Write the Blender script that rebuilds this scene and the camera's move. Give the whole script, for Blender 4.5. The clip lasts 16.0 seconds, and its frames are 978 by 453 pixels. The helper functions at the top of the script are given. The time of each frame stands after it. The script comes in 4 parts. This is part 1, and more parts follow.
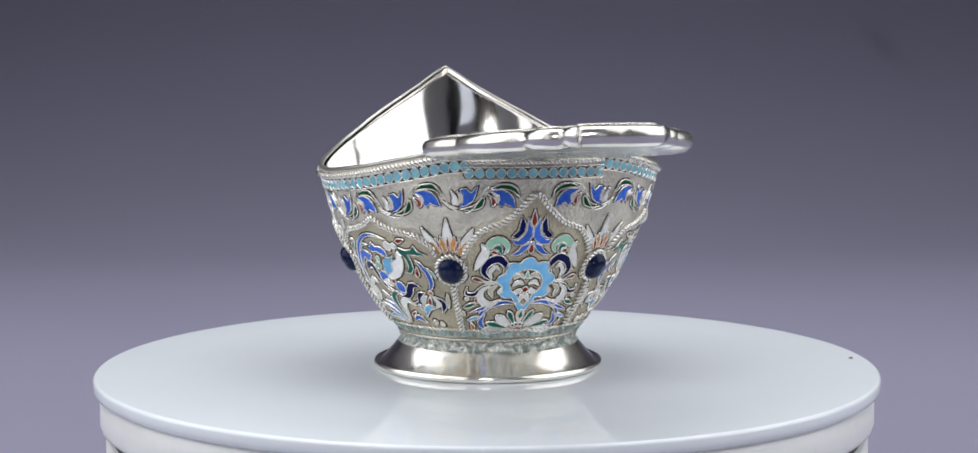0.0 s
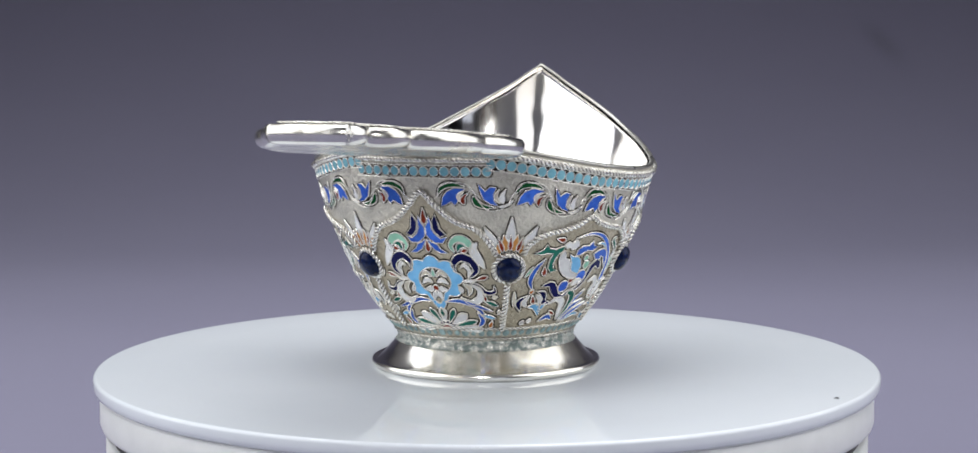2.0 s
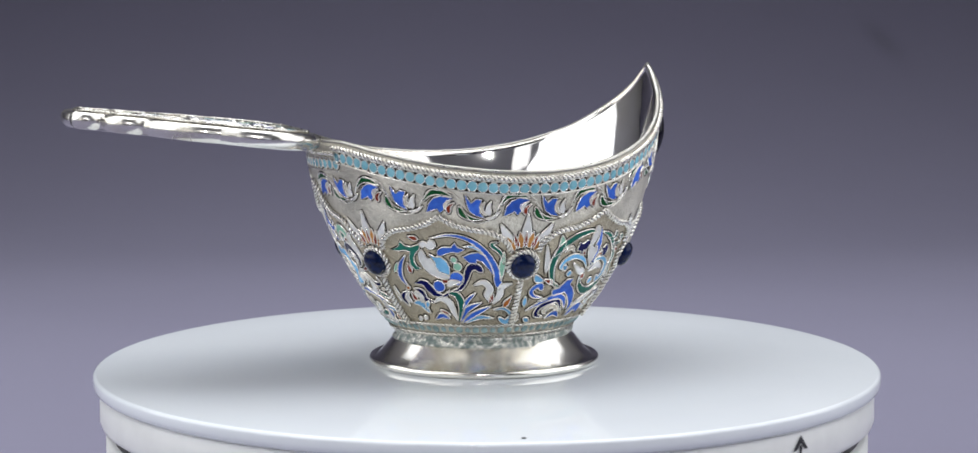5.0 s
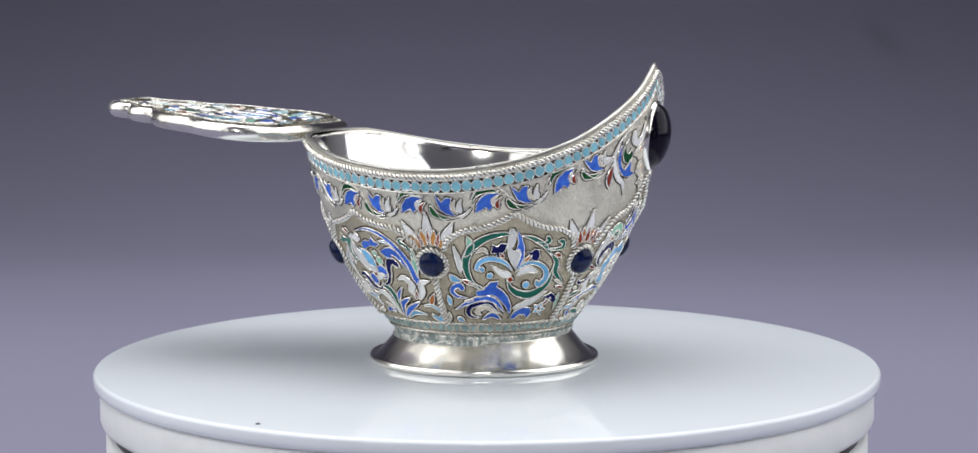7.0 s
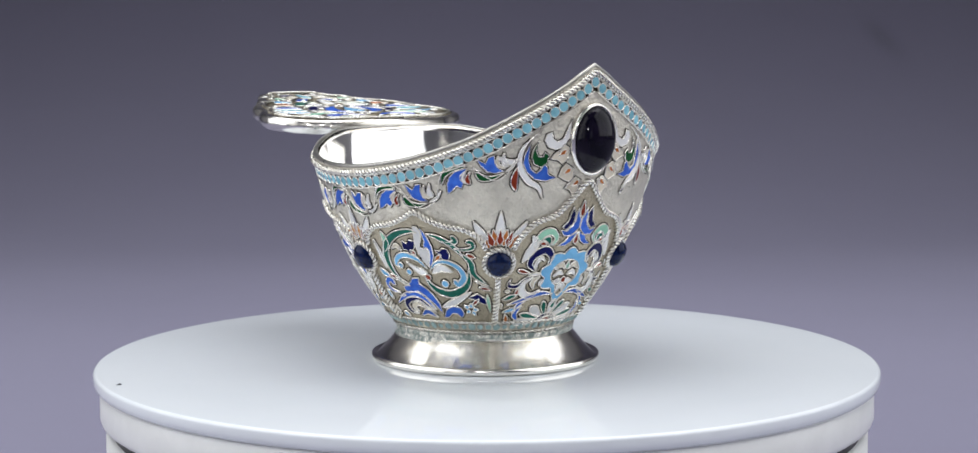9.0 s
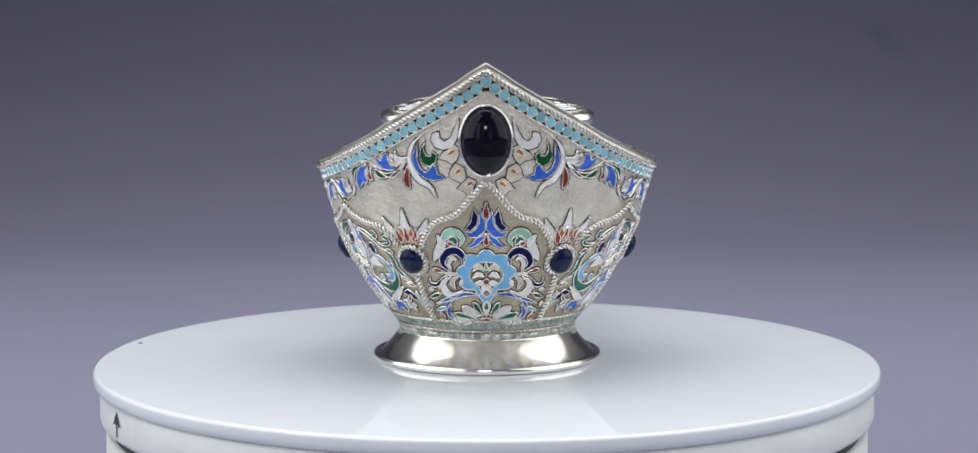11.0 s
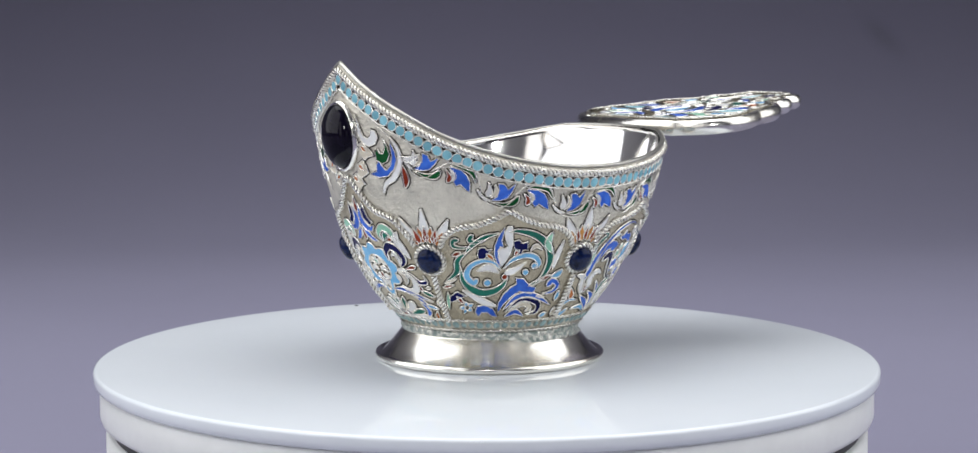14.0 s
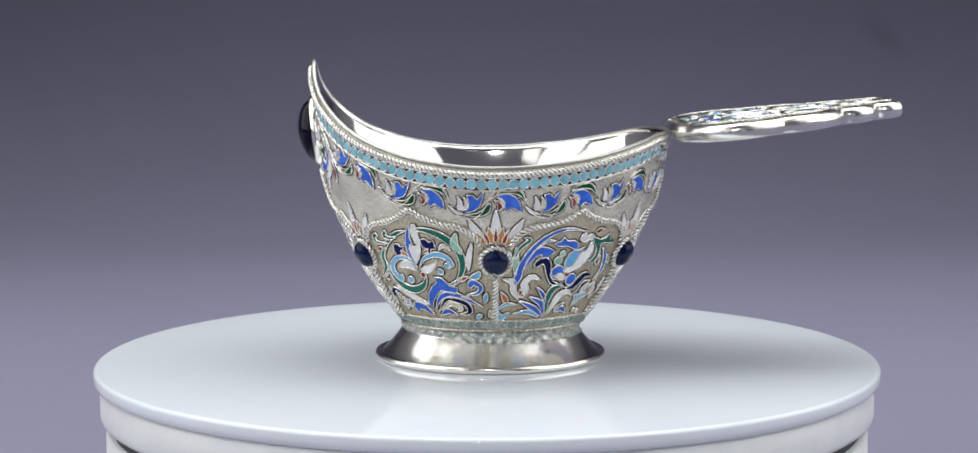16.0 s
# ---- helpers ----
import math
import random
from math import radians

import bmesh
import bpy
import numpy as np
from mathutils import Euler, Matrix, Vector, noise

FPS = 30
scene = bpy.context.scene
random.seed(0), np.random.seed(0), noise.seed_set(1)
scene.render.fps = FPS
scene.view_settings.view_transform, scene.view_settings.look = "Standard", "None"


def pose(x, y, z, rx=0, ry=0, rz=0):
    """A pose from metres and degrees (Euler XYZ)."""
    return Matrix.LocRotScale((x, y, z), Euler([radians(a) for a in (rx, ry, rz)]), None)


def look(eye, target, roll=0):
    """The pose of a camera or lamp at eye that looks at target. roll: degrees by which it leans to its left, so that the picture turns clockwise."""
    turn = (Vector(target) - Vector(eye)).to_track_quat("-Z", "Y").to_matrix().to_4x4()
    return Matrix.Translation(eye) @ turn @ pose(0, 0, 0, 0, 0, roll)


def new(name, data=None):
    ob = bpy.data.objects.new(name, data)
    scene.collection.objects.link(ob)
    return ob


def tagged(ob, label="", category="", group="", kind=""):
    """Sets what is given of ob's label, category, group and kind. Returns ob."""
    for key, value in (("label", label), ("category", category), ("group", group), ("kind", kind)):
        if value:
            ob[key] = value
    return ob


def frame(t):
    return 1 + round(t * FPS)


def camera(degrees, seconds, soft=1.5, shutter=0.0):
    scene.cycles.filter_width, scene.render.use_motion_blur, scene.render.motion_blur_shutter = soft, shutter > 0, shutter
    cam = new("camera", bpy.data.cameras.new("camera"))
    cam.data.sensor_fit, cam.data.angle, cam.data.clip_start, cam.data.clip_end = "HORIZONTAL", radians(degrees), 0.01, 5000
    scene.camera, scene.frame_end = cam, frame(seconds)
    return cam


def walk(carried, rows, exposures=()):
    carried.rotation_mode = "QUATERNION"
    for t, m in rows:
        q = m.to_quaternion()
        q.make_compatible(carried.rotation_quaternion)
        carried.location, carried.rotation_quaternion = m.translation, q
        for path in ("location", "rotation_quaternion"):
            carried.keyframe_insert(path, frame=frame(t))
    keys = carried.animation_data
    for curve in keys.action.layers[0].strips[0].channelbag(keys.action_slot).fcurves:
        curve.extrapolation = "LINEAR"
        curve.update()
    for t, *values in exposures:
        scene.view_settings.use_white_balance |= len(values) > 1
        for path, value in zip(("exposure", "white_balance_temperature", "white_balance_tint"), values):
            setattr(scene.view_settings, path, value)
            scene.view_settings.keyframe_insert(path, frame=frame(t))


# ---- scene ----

SECONDS = 16.0
cam = camera(30.0, SECONDS, soft=1.5, shutter=0.5)
EYE = Vector((0.0, -0.4685, 0.0827))


def sight(t):
    """The slow sag of the tripod head: pitch in radians below the level."""
    k = (t - 8.0) / 8.0
    down, yaw = 0.10223 + 0.002214 * k - 0.000823 * k * k, -0.00119
    way = Vector((-math.sin(yaw) * math.cos(down), math.cos(yaw) * math.cos(down), -math.sin(down)))
    return look(EYE, EYE + way, roll=-0.08)


walk(cam, [(t, sight(t)) for t in (0, 2, 4, 6, 8, 10, 12, 14, 16)])

# ---- world and light ----
world = bpy.data.worlds.new("studio_air")
scene.world = world
world.use_nodes = True
world.node_tree.nodes["Background"].inputs[0].default_value = (0.62, 0.68, 0.80, 1)
world.node_tree.nodes["Background"].inputs[1].default_value = 0.05
scene.view_settings.exposure = -0.30


def softbox(name, eye, target, wide, high, watts, colour):
    data = bpy.data.lights.new(name, "AREA")
    data.shape, data.size, data.size_y = "RECTANGLE", wide, high
    data.energy, data.color = watts, colour
    ob = new(name, data)
    ob.matrix_world = look(eye, target)
    return ob


softbox("softbox_lamp", (-0.58, -0.16, 0.40), (0, 0, 0.05), 0.95, 0.90, 5.9, (0.97, 0.985, 1.0))
softbox("softbox_lamp", (0.60, -0.12, 0.40), (0, 0, 0.05), 0.95, 0.90, 5.4, (0.97, 0.985, 1.0))
softbox("softbox_lamp", (0.0, 0.27, 1.00), (0, 0.28, 0.0), 1.20, 0.86, 6.7, (0.97, 0.985, 1.0)).data.spread = radians(108)
# a tall lamp and a dim bluish window behind the camera
softbox("tall_lamp", (-0.53, -0.98, 0.15), (0, 0, 0.1), 0.22, 0.90, 0.9, (1.0, 0.99, 0.97))
softbox("window_lamp", (0.31, -1.16, -0.02), (0, 0, 0.0), 0.20, 0.50, 0.26, (0.80, 0.86, 1.0))
# two small lamps on the camera's hood, seen as twin glints in the stones
softbox("spot_lamp", (-0.030, -0.56, 0.235), (0, 0, 0.05), 0.03, 0.03, 0.30, (1, 1, 1))
softbox("spot_lamp", (-0.018, -0.56, 0.200), (0, 0, 0.05), 0.03, 0.03, 0.30, (1, 1, 1))

# ---- materials ----


def material(name):
    m = bpy.data.materials.new(name)
    m.use_nodes = True
    return m, m.node_tree.nodes, m.node_tree.links, m.node_tree.nodes["Principled BSDF"]


def noise_node(nodes, links, scale, detail=4.0, rough=0.6, coord="Object"):
    tc = nodes.new("ShaderNodeTexCoord")
    n = nodes.new("ShaderNodeTexNoise")
    n.inputs["Scale"].default_value, n.inputs["Detail"].default_value, n.inputs["Roughness"].default_value = scale, detail, rough
    links.new(tc.outputs[coord], n.inputs["Vector"])
    return n


def ramp(nodes, links, source, stops):
    r = nodes.new("ShaderNodeValToRGB")
    while len(r.color_ramp.elements) < len(stops):
        r.color_ramp.elements.new(0.5)
    for e, (p, c) in zip(r.color_ramp.elements, stops):
        e.position, e.color = p, (*c, 1) if len(c) == 3 else c
    links.new(source, r.inputs[0])
    return r


def bump(nodes, links, bsdf, height, strength, distance):
    b = nodes.new("ShaderNodeBump")
    b.inputs["Strength"].default_value, b.inputs["Distance"].default_value = strength, distance
    links.new(height, b.inputs["Height"])
    links.new(b.outputs[0], bsdf.inputs["Normal"])


def silver(name, tint, rough_lo, rough_hi, scale, relief=0.0, relief_scale=2000.0):
    """Silver with a drifting tarnish and a handled, slightly uneven polish."""
    m, nodes, links, b = material(name)
    b.inputs["Metallic"].default_value = 1.0
    n = noise_node(nodes, links, scale, 5)
    dull = tuple(c * f for c, f in zip(tint, (0.84, 0.80, 0.72)))
    links.new(ramp(nodes, links, n.outputs[0], [(0.42, tint), (0.78, dull)]).outputs[0], b.inputs["Base Color"])
    g = (rough_lo,) * 3, (rough_hi,) * 3
    links.new(ramp(nodes, links, n.outputs[0], [(0.35, g[0]), (0.75, g[1])]).outputs[0], b.inputs["Roughness"])
    if relief:
        f = noise_node(nodes, links, relief_scale, 2)
        bump(nodes, links, b, f.outputs[0], relief, 0.0002 if relief_scale > 500 else 0.004)
    return m


def enamel(name, colour, dark):
    """Opaque glass enamel: glossy, faintly mottled, each cell a touch different."""
    m, nodes, links, b = material(name)
    n = noise_node(nodes, links, 420, 3)
    r = ramp(nodes, links, n.outputs[0], [(0.35, dark), (0.62, colour)])
    info = nodes.new("ShaderNodeObjectInfo")
    h = nodes.new("ShaderNodeHueSaturation")
    k = nodes.new("ShaderNodeMapRange")
    k.inputs["To Min"].default_value, k.inputs["To Max"].default_value = 0.82, 1.12
    links.new(info.outputs["Random"], k.inputs["Value"])
    links.new(k.outputs[0], h.inputs["Value"])
    links.new(r.outputs[0], h.inputs["Color"])
    links.new(h.outputs[0], b.inputs["Base Color"])
    b.inputs["Roughness"].default_value = 0.14
    b.inputs["Specular IOR Level"].default_value = 0.09
    bump(nodes, links, b, n.outputs[0], 0.25, 0.0002)
    return m


POLISHED = silver("polished_silver", (0.83, 0.81, 0.765), 0.10, 0.18, 60, 0.12, 70.0)
INNER = silver("bright_silver_lining", (0.93, 0.925, 0.92), 0.07, 0.13, 40, 0.12, 45.0)
FOOTED = silver("worn_cream_silver", (0.94, 0.92, 0.865), 0.15, 0.26, 70, 0.12, 70.0)
WIRE = silver("silver_wire", (0.76, 0.745, 0.70), 0.22, 0.36, 300)
ROPE = silver("twisted_silver_wire", (0.74, 0.725, 0.68), 0.22, 0.36, 300)


def stippled_ground(name, base):
    m, nodes, links, b = material(name)
    n = noise_node(nodes, links, 90, 4)
    links.new(ramp(nodes, links, n.outputs[0], [(0.3, tuple(c * 0.85 for c in base)), (0.7, tuple(c * 1.45 for c in base))]).outputs[0], b.inputs["Base Color"])
    b.inputs["Metallic"].default_value = 0.68
    b.inputs["Roughness"].default_value = 0.46
    tc = nodes.new("ShaderNodeTexCoord")
    v = nodes.new("ShaderNodeTexNoise")
    v.inputs["Scale"].default_value, v.inputs["Detail"].default_value = 1150, 3
    links.new(tc.outputs["Object"], v.inputs["Vector"])
    bump(nodes, links, b, v.outputs[0], 1.0, 0.0007)
    return m



def crusted():
    """Silver with a grey-green crust left in the angle above the foot."""
    m, nodes, links, b = material("crusted_silver")
    n = noise_node(nodes, links, 650, 6, 0.75)
    links.new(ramp(nodes, links, n.outputs[0], [(0.44, (0.20, 0.25, 0.235)), (0.56, (0.72, 0.71, 0.66))]).outputs[0], b.inputs["Base Color"])
    links.new(ramp(nodes, links, n.outputs[0], [(0.44, (0.0,) * 3), (0.54, (1.0,) * 3)]).outputs[0], b.inputs["Metallic"])
    links.new(ramp(nodes, links, n.outputs[0], [(0.44, (0.7,) * 3), (0.56, (0.25,) * 3)]).outputs[0], b.inputs["Roughness"])
    bump(nodes, links, b, n.outputs[0], 0.8, 0.0006)
    return m


CRUST = crusted()
GROUND = stippled_ground("stippled_gilt_ground", (0.52, 0.495, 0.43))
FIELD = stippled_ground("toned_panel_ground", (0.37, 0.33, 0.25))
BLUE = enamel("cornflower_enamel", (0.052, 0.155, 0.62), (0.034, 0.10, 0.48))
SKY = enamel("sky_blue_enamel", (0.20, 0.48, 0.76), (0.15, 0.40, 0.68))
TURQ = enamel("turquoise_enamel", (0.25, 0.52, 0.61), (0.19, 0.44, 0.54))
NAVY = enamel("navy_enamel", (0.003, 0.005, 0.075), (0.002, 0.003, 0.050))
GREEN = enamel("green_enamel", (0.010, 0.090, 0.026), (0.007, 0.060, 0.018))
TEAL = enamel("sea_green_enamel", (0.020, 0.155, 0.115), (0.013, 0.11, 0.08))
MINT = enamel("mint_enamel", (0.30, 0.56, 0.42), (0.24, 0.48, 0.36))
WHITE = enamel("white_enamel", (0.78, 0.78, 0.78), (0.68, 0.68, 0.69))
RED = enamel("brick_red_enamel", (0.27, 0.040, 0.018), (0.18, 0.026, 0.012))
ORANGE = enamel("amber_enamel", (0.50, 0.17, 0.04), (0.36, 0.10, 0.025))
AMBER = enamel("honey_enamel", (0.62, 0.30, 0.09), (0.50, 0.22, 0.06))
PALE = enamel("pale_tarnished_enamel", (0.34, 0.46, 0.46), (0.22, 0.31, 0.31))
CREAM = enamel("cream_enamel", (0.66, 0.61, 0.51), (0.55, 0.50, 0.41))

# near-black: painted shade and tarnish along wires, and the ground between discs
DARK_SILVER = silver("blackened_silver", (0.032, 0.028, 0.022), 0.4, 0.6, 500)
# darker silver that carries the shade between rope strands in its colour
ROPE_SHADE = silver("dark_wire_groove", (0.17, 0.16, 0.14), 0.35, 0.55, 300)
LIP = silver("dull_pitted_silver", (0.44, 0.435, 0.41), 0.26, 0.48, 260, 0.6, 900.0)
HANDLED = silver("handled_silver", (0.80, 0.785, 0.74), 0.19, 0.30, 80, 0.12, 90.0)


def stone(name, lo, hi, scale):
    m, nodes, links, b = material(name)
    n = noise_node(nodes, links, scale, 6, 0.7)
    links.new(ramp(nodes, links, n.outputs[0], [(0.38, lo), (0.66, hi)]).outputs[0], b.inputs["Base Color"])
    b.inputs["Roughness"].default_value = 0.05
    b.inputs["Specular IOR Level"].default_value = 0.20
    return m


LAPIS = stone("lapis_stone", (0.001, 0.003, 0.018), (0.004, 0.014, 0.070), 700)
ONYX = stone("dark_cabochon_stone", (0.002, 0.002, 0.006), (0.007, 0.005, 0.014), 150)
ONYX.node_tree.nodes["Principled BSDF"].inputs["Roughness"].default_value = 0.06
ONYX.node_tree.nodes["Principled BSDF"].inputs["Specular IOR Level"].default_value = 0.17


def acrylic():
    m, nodes, links, b = material("white_gloss_plastic")
    n = noise_node(nodes, links, 14, 4)
    links.new(ramp(nodes, links, n.outputs[0], [(0.3, (0.70, 0.74, 0.785)), (0.7, (0.735, 0.77, 0.81))]).outputs[0], b.inputs["Base Color"])
    links.new(ramp(nodes, links, noise_node(nodes, links, 60, 5).outputs[0], [(0.3, (0.018,) * 3), (0.7, (0.04,) * 3)]).outputs[0], b.inputs["Roughness"])
    b.inputs["IOR"].default_value = 1.56
    return m


def plain_plastic(name, colour, rough):
    m, nodes, links, b = material(name)
    n = noise_node(nodes, links, 120, 5)
    links.new(ramp(nodes, links, n.outputs[0], [(0.3, tuple(c * 0.93 for c in colour)), (0.7, colour)]).outputs[0], b.inputs["Base Color"])
    b.inputs["Roughness"].default_value = rough
    bump(nodes, links, b, n.outputs[0], 0.05, 0.0003)
    return m


TOP = acrylic()
SIDE = plain_plastic("white_side_plastic", (0.76, 0.77, 0.765), 0.35)
GAP = plain_plastic("black_gap_plastic", (0.015, 0.015, 0.018), 0.5)
INK = plain_plastic("dark_ink", (0.02, 0.02, 0.025), 0.6)


def paper():
    m, nodes, links, b = material("grey_violet_paper")
    n = noise_node(nodes, links, 3.0, 6)
    links.new(ramp(nodes, links, n.outputs[0], [(0.3, (0.174, 0.167, 0.237)), (0.7, (0.186, 0.179, 0.251))]).outputs[0], b.inputs["Base Color"])
    # a faint darker spot, placed to fit the camera's view
    tc = nodes.new("ShaderNodeTexCoord")
    mp = nodes.new("ShaderNodeMapping")
    mp.vector_type = "TEXTURE"
    mp.inputs["Location"].default_value, mp.inputs["Scale"].default_value, mp.inputs["Rotation"].default_value = (0.3744, 1.265, 0.083), (0.022, 0.30, 0.042), (0, radians(-35), 0)
    links.new(tc.outputs["Object"], mp.inputs["Vector"])
    ball = nodes.new("ShaderNodeTexGradient")
    ball.gradient_type = "QUADRATIC_SPHERE"
    links.new(mp.outputs[0], ball.inputs["Vector"])
    mix = nodes.new("ShaderNodeMix")
    mix.data_type = "RGBA"
    links.new(ramp(nodes, links, ball.outputs["Fac"], [(0.0, (0, 0, 0)), (0.7, (0.24, 0.24, 0.24))]).outputs[0], mix.inputs["Factor"])
    links.new(b.inputs["Base Color"].links[0].from_socket, mix.inputs["A"])
    mix.inputs["B"].default_value = (0.06, 0.06, 0.08, 1)
    links.new(mix.outputs["Result"], b.inputs["Base Color"])
    b.inputs["Roughness"].default_value = 0.85
    f = noise_node(nodes, links, 400, 3)
    bump(nodes, links, b, f.outputs[0], 0.05, 0.0005)
    return m


PAPER = paper()
WALL = plain_plastic("white_room_paint", (0.78, 0.77, 0.76), 0.8)
GREY_WALL = plain_plastic("grey_room_paint", (0.62, 0.62, 0.63), 0.8)
BLACK_SHEET = plain_plastic("black_cloth", (0.008, 0.008, 0.012), 0.9)
BROWN = plain_plastic("brown_curtain", (0.055, 0.012, 0.010), 0.9)

# ---- mesh helpers ----


def part(name, bm, mats, parent, label="", smooth=True):
    me = bpy.data.meshes.new(name)
    for f in bm.faces:
        f.smooth = smooth
    bm.to_mesh(me)
    bm.free()
    for m in (mats if isinstance(mats, (list, tuple)) else [mats]):
        me.materials.append(m)
    ob = new(name, me)
    if parent:
        ob.parent = parent
    if label:
        ob["label"] = label
    return ob


def thing(name, label, category, **more):
    return tagged(new(name), label, category, **more)


def lathe(bm, profile, steps=96, squash=1.0, cy=0.0, mat=0):
    """Turns (radius, z) round the z axis."""
    rings = []
    for r, z in profile:
        if r < 1e-7:
            rings.append([bm.verts.new((0, cy, z))] * steps)
        else:
            rings.append([bm.verts.new((r * squash * math.sin(2 * math.pi * k / steps), cy + r * math.cos(2 * math.pi * k / steps), z)) for k in range(steps)])
    for a, b in zip(rings, rings[1:]):
        for k in range(steps):
            j = (k + 1) % steps
            vs = list(dict.fromkeys((a[k], b[k], b[j], a[j])))
            if len(vs) > 2:
                bm.faces.new(vs).material_index = mat
    return rings


def spline(points, n):
    """n points along a smooth curve through the control points."""
    p = [np.array(q, float) for q in points]
    p = [2 * p[0] - p[1]] + p + [2 * p[-1] - p[-2]]
    out = []
    for k in range(n):
        t = k / (n - 1) * (len(p) - 3)
        i = min(int(t), len(p) - 4)
        t -= i
        a, b, c, d = p[i:i + 4]
        out.append(0.5 * (2 * b + (c - a) * t + (2 * a - 5 * b + 4 * c - d) * t * t + (3 * b - a - 3 * c + d) * t ** 3))
    return out

# ---- the setting ----


def backdrop():
    """One sheet of paper: flat under the turntable, swept up behind it."""
    line = [(-1.1, -0.060), (0.3, -0.060), (0.75, -0.060)]
    for k in range(1, 25):
        a = math.radians(86 * k / 24)
        line.append((0.75 + 1.0 * math.sin(a), -0.060 + 1.0 * (1 - math.cos(a))))
    line += [(line[-1][0] + 0.02, 1.5)]
    bm = bmesh.new()
    rows = [[bm.verts.new((x, y, z)) for x in np.linspace(-1.15, 1.15, 7)] for y, z in line]
    for a, b in zip(rows, rows[1:]):
        for k in range(6):
            bm.faces.new((a[k], a[k + 1], b[k + 1], b[k]))
    return tagged(part("backdrop", bm, PAPER, None), "matt grey-violet paper sweep behind the turntable", "backdrop", kind="structure")


def box(bm, x0, x1, y0, y1, z0, z1):
    v = [bm.verts.new((x, y, z)) for x in (x0, x1) for y in (y0, y1) for z in (z0, z1)]
    for q in ((0, 1, 3, 2), (4, 6, 7, 5), (0, 4, 5, 1), (2, 3, 7, 6), (0, 2, 6, 4), (1, 5, 7, 3)):
        bm.faces.new([v[k] for k in q])


def room():
    # unseen walls added round the set for bounce and reflections in the silver
    for name, mat, dims in (("wall_west", WALL, (-1.4, -1.3, -1.3, 2.1, -0.8, 1.6)), ("wall_east", WALL, (1.3, 1.4, -1.3, 2.1, -0.8, 1.6)),
                            ("wall_south", GREY_WALL, (-1.4, 1.4, -1.4, -1.3, -0.8, 1.6)), ("wall_north", WALL, (-1.4, 1.4, 2.1, 2.2, -0.8, 1.6)),
                            ("ceiling", WALL, (-1.4, 1.4, -1.4, 2.2, 1.6, 1.7)), ("floor", WALL, (-1.4, 1.4, -1.4, 2.2, -0.9, -0.8))):
        bm = bmesh.new()
        box(bm, *dims)
        tagged(part(name, bm, mat, None, smooth=False), "plain white painted surface of the studio room", "wall", kind="structure")
    # low folded sheets added behind the camera for dark stripes mirrored in the silver
    for mat, x0, x1, colour in ((BROWN, -0.15, 0.11, "dark red-brown"), (BLACK_SHEET, 0.12, 0.19, "black"), (BLACK_SHEET, 0.44, 0.62, "black")):
        bm = bmesh.new()
        rows = []
        for x in np.linspace(x0, x1, 40):
            y = -1.21 + 0.025 * math.sin(x * 42) + 0.012 * math.sin(x * 94 + 1)
            rows.append([bm.verts.new((x, y, z)) for z in (-0.8, -0.2, 0.36)])
        for a, b in zip(rows, rows[1:]):
            for k in range(2):
                bm.faces.new((a[k], b[k], b[k + 1], a[k + 1]))
        tagged(part("backdrop_curtain", bm, mat, None), "folded %s cloth hanging behind the camera" % colour, "curtain", kind="structure")


backdrop()
room()

# ---- the turntable ----


